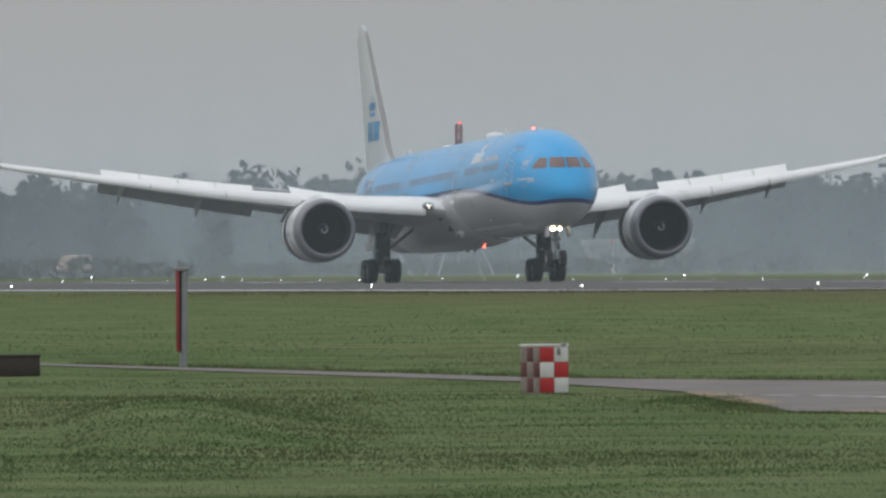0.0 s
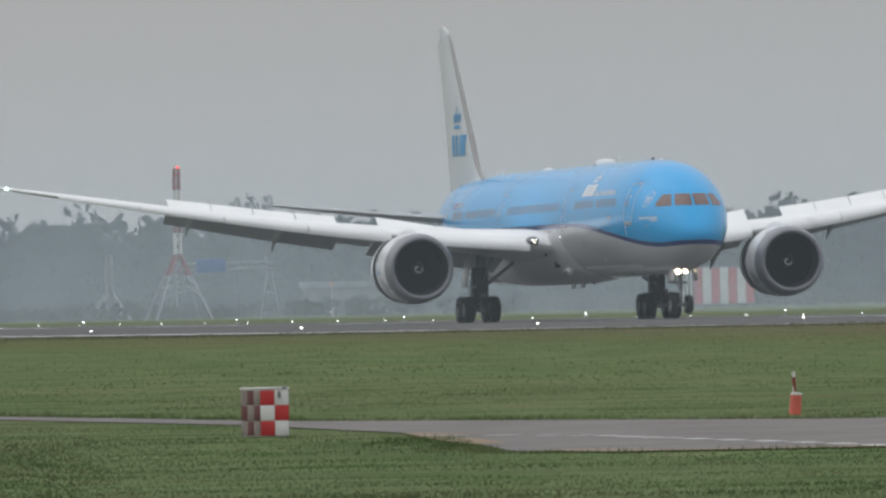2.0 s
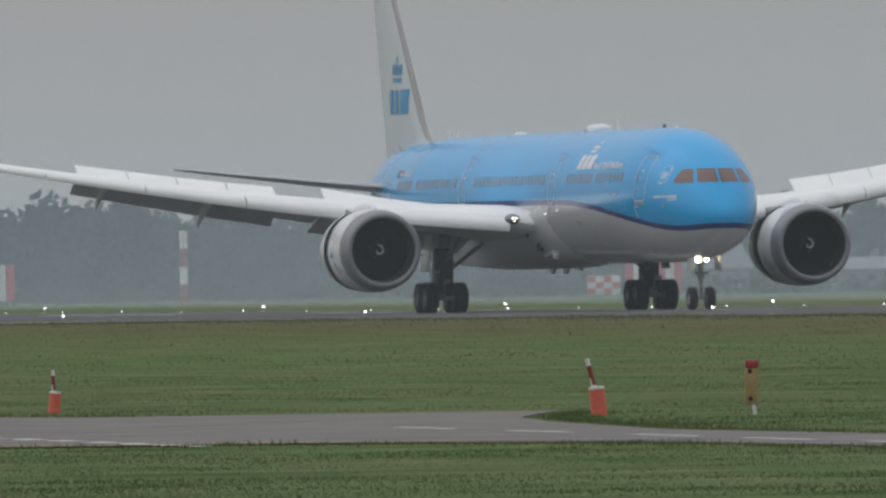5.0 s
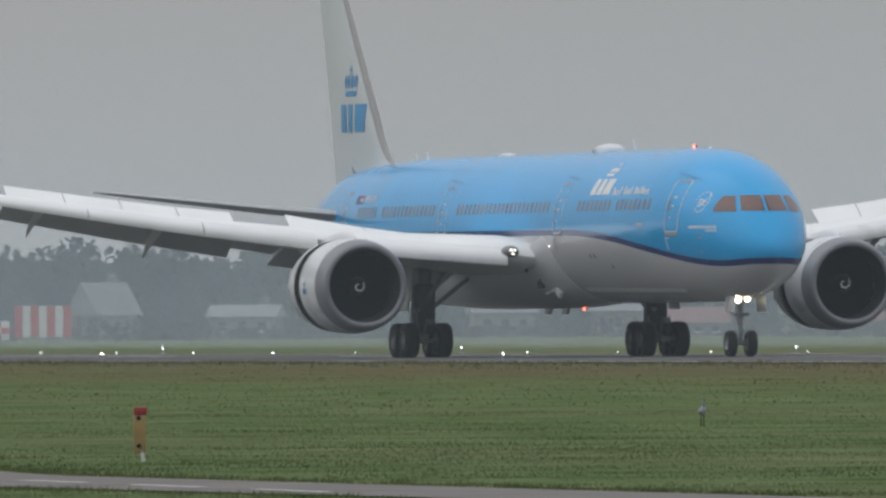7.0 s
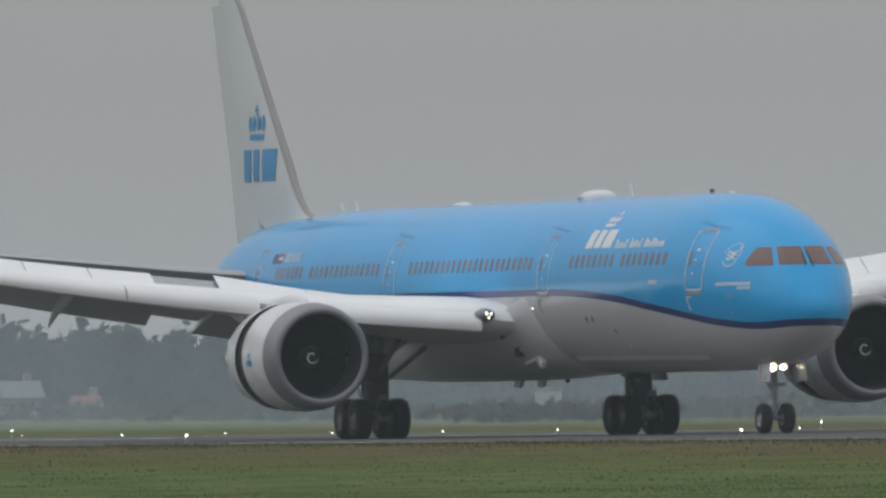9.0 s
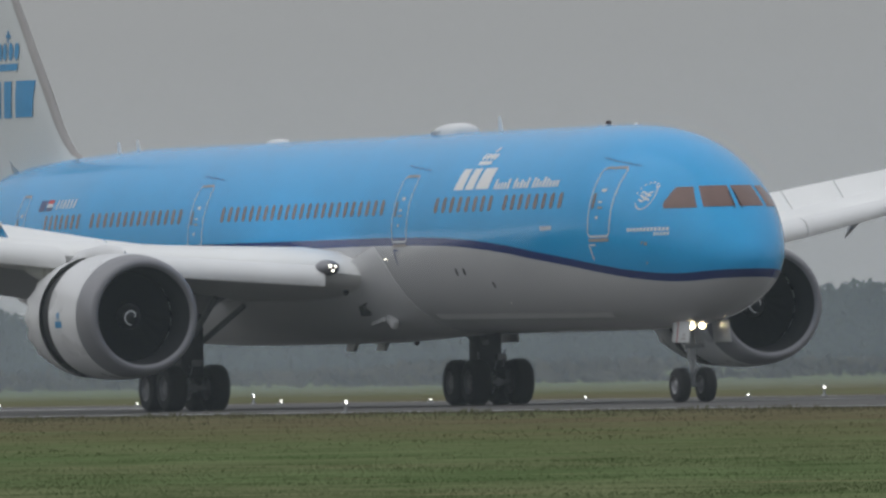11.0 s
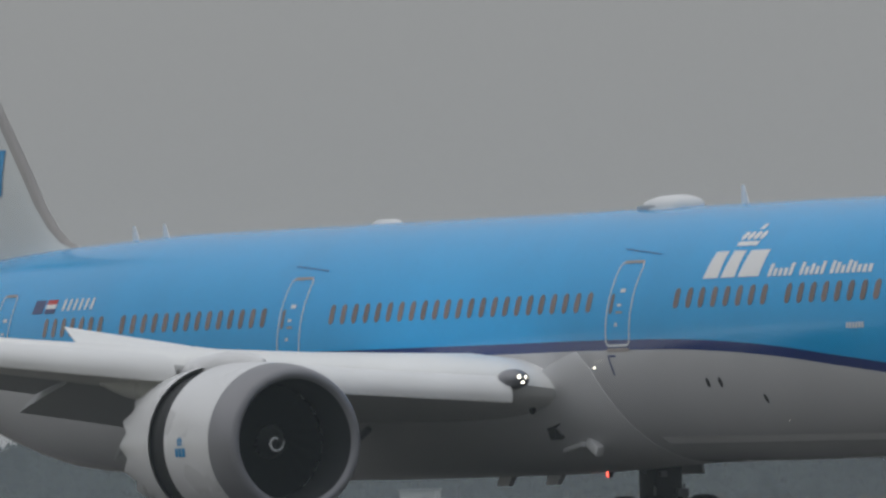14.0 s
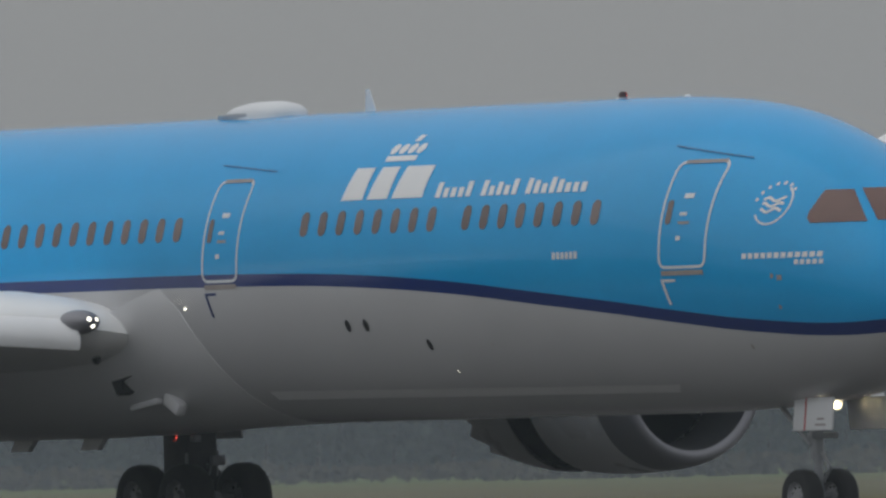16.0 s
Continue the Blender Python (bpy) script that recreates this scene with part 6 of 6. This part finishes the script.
DIRT = material("bare_earth", (0.27, 0.21, 0.15), 0.9, vary=0.3, size=0.6, fine=0.02, bump=0.5, gloss=0.1)


def inside(poly, x, y):
    c = np.zeros(len(x), bool)
    k = len(poly)
    for i in range(k):
        (x0, y0), (x1, y1) = poly[i], poly[(i + 1) % k]
        if y0 != y1:
            c ^= ((y0 > y) != (y1 > y)) & (x < (x1 - x0) * (y - y0) / (y1 - y0) + x0)
    return c


def grass(count, d0, d1, az0, az1, h0, h1, width, power, seed):
    """Blades of grass over a stretch of the field."""
    rng = np.random.default_rng(seed)
    u = rng.uniform(0, 1, count)
    dist = d0 * (d1 / d0)**(u**power)
    az = np.radians(rng.uniform(az0, az1, count))
    x, y = dist * np.sin(az), dist * np.cos(az)
    keep = ~inside(ROAD, x, y) & (y < NEAR_EDGE - .5)
    x, y = x[keep], y[keep]
    n = len(x)
    clump = np.zeros(n)             # uneven growth: clumps of several sizes
    for k, (size, weight) in enumerate(((6.0, .35), (1.7, .40), (.6, .25))):
        t = rng.uniform(0, 6.28, 4)
        p, q = x / size, y / size
        clump += weight * (np.sin(p + t[0] + 1.4 * np.sin(q * .83 + t[1])) * np.sin(q * 1.13 + t[2] + 1.2 * np.sin(p * .71 + t[3])))
    clump = np.clip(.5 + .8 * clump, 0, 1)
    before = np.zeros(n, bool)      # short grass just before the road keeps it in view
    for k in range(1, 13):
        before |= inside(ROAD, x * (1 + k * 1.2 / np.hypot(x, y)), y * (1 + k * 1.2 / np.hypot(x, y)))
    h = rng.uniform(.5, 1.2, n) * (h0 + (h1 - h0) * clump**1.6)
    h = np.where(before, np.minimum(h, .02), h)
    a = rng.uniform(0, 2 * np.pi, n)
    w = width * rng.uniform(.6, 1.4, n)
    lx, ly = h * rng.normal(0, .4, n), h * rng.normal(0, .4, n)
    dx, dy = np.cos(a) * w, np.sin(a) * w
    z = np.interp(y, [90, 150, 187], [0, -.27, -.27]) * np.interp(x, [-980, -760], [1, 0]) + hummock(x, y) - .005
    v = np.empty((n, 3, 3))
    v[:, 0] = np.stack([x - dx, y - dy, z], 1)
    v[:, 1] = np.stack([x + dx, y + dy, z], 1)
    v[:, 2] = np.stack([x + lx, y + ly, z + h], 1)
    me = bpy.data.meshes.new("grass_blades")
    me.vertices.add(3 * n)
    me.vertices.foreach_set("co", v.ravel())
    me.loops.add(3 * n)
    me.loops.foreach_set("vertex_index", np.arange(3 * n, dtype=np.int32))
    me.polygons.add(n)
    me.polygons.foreach_set("loop_start", np.arange(0, 3 * n, 3, dtype=np.int32))
    me.update()
    me.materials.append(BLADES)
    tagged(new("grass_blades", me), "short uneven green airfield grass", "grass", kind="stuff")


lamp_set()
runway_marks()
checkered_box()
post()
wrapped_marker(-228.8, 49.7, 5, 0.80, "leaning orange marker with banded stick, on grass")
wrapped_marker(-209.0, 51.3, -6, 1.0, "bright orange marker with banded stick beside the road")
yellow_post()
drain_block()
marker_board(-78.02, -77.85, 1700, 3.35, "striped red and white marker board with side slats", 7, True)
marker_board(-76.132, -75.972, 1700, 2.95, "low striped red and white marker board on grass")
cross_board(-76.192, 1690, 3.0)
lattice_mast(-79.47, 1720, 12.7, 4.3)
lattice_mast(-79.665, 1780, 5.6, 2.6, False, "pale lattice mast on spread legs")
striped_pole(-77.373, 1700, 6.0)
runway_signs()
vehicle()
farmhouse(-75.88, 1800, 5.4, 2.2, 2.9, PALE_ROOF, "brick farmhouse with a pale pitched roof", 48)
farmhouse(-75.48, 1850, 6.0, 2.0, 1.1, PALE_ROOF, "long low brick barn under a pale roof", -12)
farmhouse(-74.76, 1810, 5.4, 2.2, 1.5, PALE_ROOF, "low brick house under a pale roof", 10)
farmhouse(-74.42, 1800, 5.0, 2.3, 1.3, PALE_ROOF, "low brick house under a pale roof", -15)
farmhouse(-74.22, 1780, 5.2, 1.2, 1.4, RED_ROOF, "small house under a dull red roof", 14)
farmhouse(-73.91, 1790, 3.4, 1.9, 1.5, PALE_ROOF, "low brick house under a pale roof", 22)
farmhouse(-73.72, 1770, 2.0, 1.0, 1.0, RED_ROOF, "small house under a dull red roof", -20)
farmhouse(-65.66, 1740, 2.2, 1.3, 1.0, PALE_ROOF, "distant house with a pale roof", 10)
long_barn(-78.97, 1800, 9.0, 2.4)
road_gantry(-79.214, 1750)
beacon_pole(-79.04, 1740)
cross_board(-64.946, 726)
for az, dist, w, hg in ((-67.98, 1800, 1.9, 1.3), (-65.92, 1850, 1.6, 1.8), (-72.42, 1800, 2.2, 1.8), (-64.99, 1820, 3.2, 2.2), (-66.99, 1790, 1.6, 2.2)):
    white_shed(az, dist, w, hg)
woods()
heron()
crow = flying_bird()
# see-through sheets that put distance haze before the woods
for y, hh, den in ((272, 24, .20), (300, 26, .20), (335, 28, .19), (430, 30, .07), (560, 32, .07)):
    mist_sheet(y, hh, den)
near_haze_sheet()
road_edge_tufts()
verge_tufts()
ROAD = [(-600, 54.5), (-420, 50), (-283, 46.7), (-250, 45.8), (-237, 45.3), (-228, 46.6), (-219, 48), (-217.6, 53.5), (-216.4, 52.6), (-208, 50.2), (-200.5, 48.7), (-188, 46.8), (-160, 45.8), (-100, 43), (150, 40),
        (150, 37), (-100, 40.2), (-160, 43.2), (-175, 43.2), (-178.5, 41), (-180, 37.6), (-184, 37.3), (-193, 38.8), (-211, 41.7), (-232, 43.8), (-263, 45.2), (-283, 46.1), (-420, 49.4), (-600, 53.8)]
grass(600000, 110, 330, -82, -66, .010, .036, .0095, 1.0, 1)
grass(120000, 330, 900, -84, -60, .01, .045, .026, 1.0, 2)


def motions():
    walk(airliner, [
        (0.0, rolling(-1137.06, 1.71)),
        (0.5, rolling(-1109.52, 1.45)),
        (1.0, rolling(-1081.17, 0.99)),
        (1.5, rolling(-1053.31, 0.73)),
        (2.0, rolling(-1024.99, 0.52)),
        (2.5, rolling(-997.48, 0.59)),
        (3.0, rolling(-969.52, 0.35)),
        (3.5, rolling(-942.64, 0.00)),
        (4.0, rolling(-915.50, -0.14)),
        (4.5, rolling(-889.56, 0.05)),
        (4.7, rolling(-879.19, 0.06)),
        (6.8, rolling(-759.63, 0.05, 0.183)),
        (7.0, rolling(-747.86, 0.06, 0.224)),
        (7.5, rolling(-718.61, 0.06, 0.335)),
        (8.0, rolling(-689.98, 0.06, 0.408)),
        (8.5, rolling(-662.41, 0.07, 0.509)),
        (9.0, rolling(-636.09, 0.07, 0.543)),
        (9.5, rolling(-610.89, 0.08, 0.608)),
        (10.0, rolling(-586.48, 0.07, 0.730)),
        (10.2, rolling(-576.88, 0.08, 0.737)),
        (12.3, rolling(-477.70, 0.08, 1.140)),
        (12.5, rolling(-468.26, 0.08, 1.180)),
        (13.0, rolling(-444.85, 0.07, 1.280)),
        (13.5, rolling(-421.78, 0.07, 1.388)),
        (14.0, rolling(-398.67, 0.07, 1.530)),
        (14.5, rolling(-375.69, 0.07, 1.700)),
        (15.0, rolling(-352.80, 0.08, 1.910)),
        (15.5, rolling(-329.87, 0.07, 2.110)),
        (16.0, rolling(-306.35, 0.07, 2.330)),
    ])
    # the beacons' made-up hoods turn once in 1.425 s, phased to the camera's bearing
    for hood in HOODS:
        rows = []
        for k in range(81):
            t = .2 * k
            rows.append((t, pose(0, 0, 0, 0, 0, float(np.interp(t, [0, 8, 12, 16], [-11, -17, -24, -35])) + 360 * t / 1.425)))
        walk(hood, rows)
    # the wheels roll and the fans windmill
    step = 1 / FPS
    for tyre, at, r in WHEELS:
        walk(tyre, [(k * step, pose(*at, 0, (k * (80 if r > .6 else 86)) % 360, 0)) for k in range(16 * FPS + 1)])
    for swirl in SWIRLS:
        walk(swirl, [(k * step, pose(0, 0, 0, (k * 77) % 360, 0, 0)) for k in range(16 * FPS + 1)])
    def gliding(az, el, turn):
        x, y = bearing(az, 620)
        return pose(x, y, EYE_Z + 620 * math.tan(radians(el)), 0, 12, turn)
    walk(crow, [(0, gliding(-66.2, 1.10, 0)), (8, gliding(-63.5, 1.03, 0)), (15.0, gliding(-61.039, .957, 0)), (15.5, gliding(-61.025, .945, 0)), (16.0, gliding(-61.01, .93, 0))])


motions()
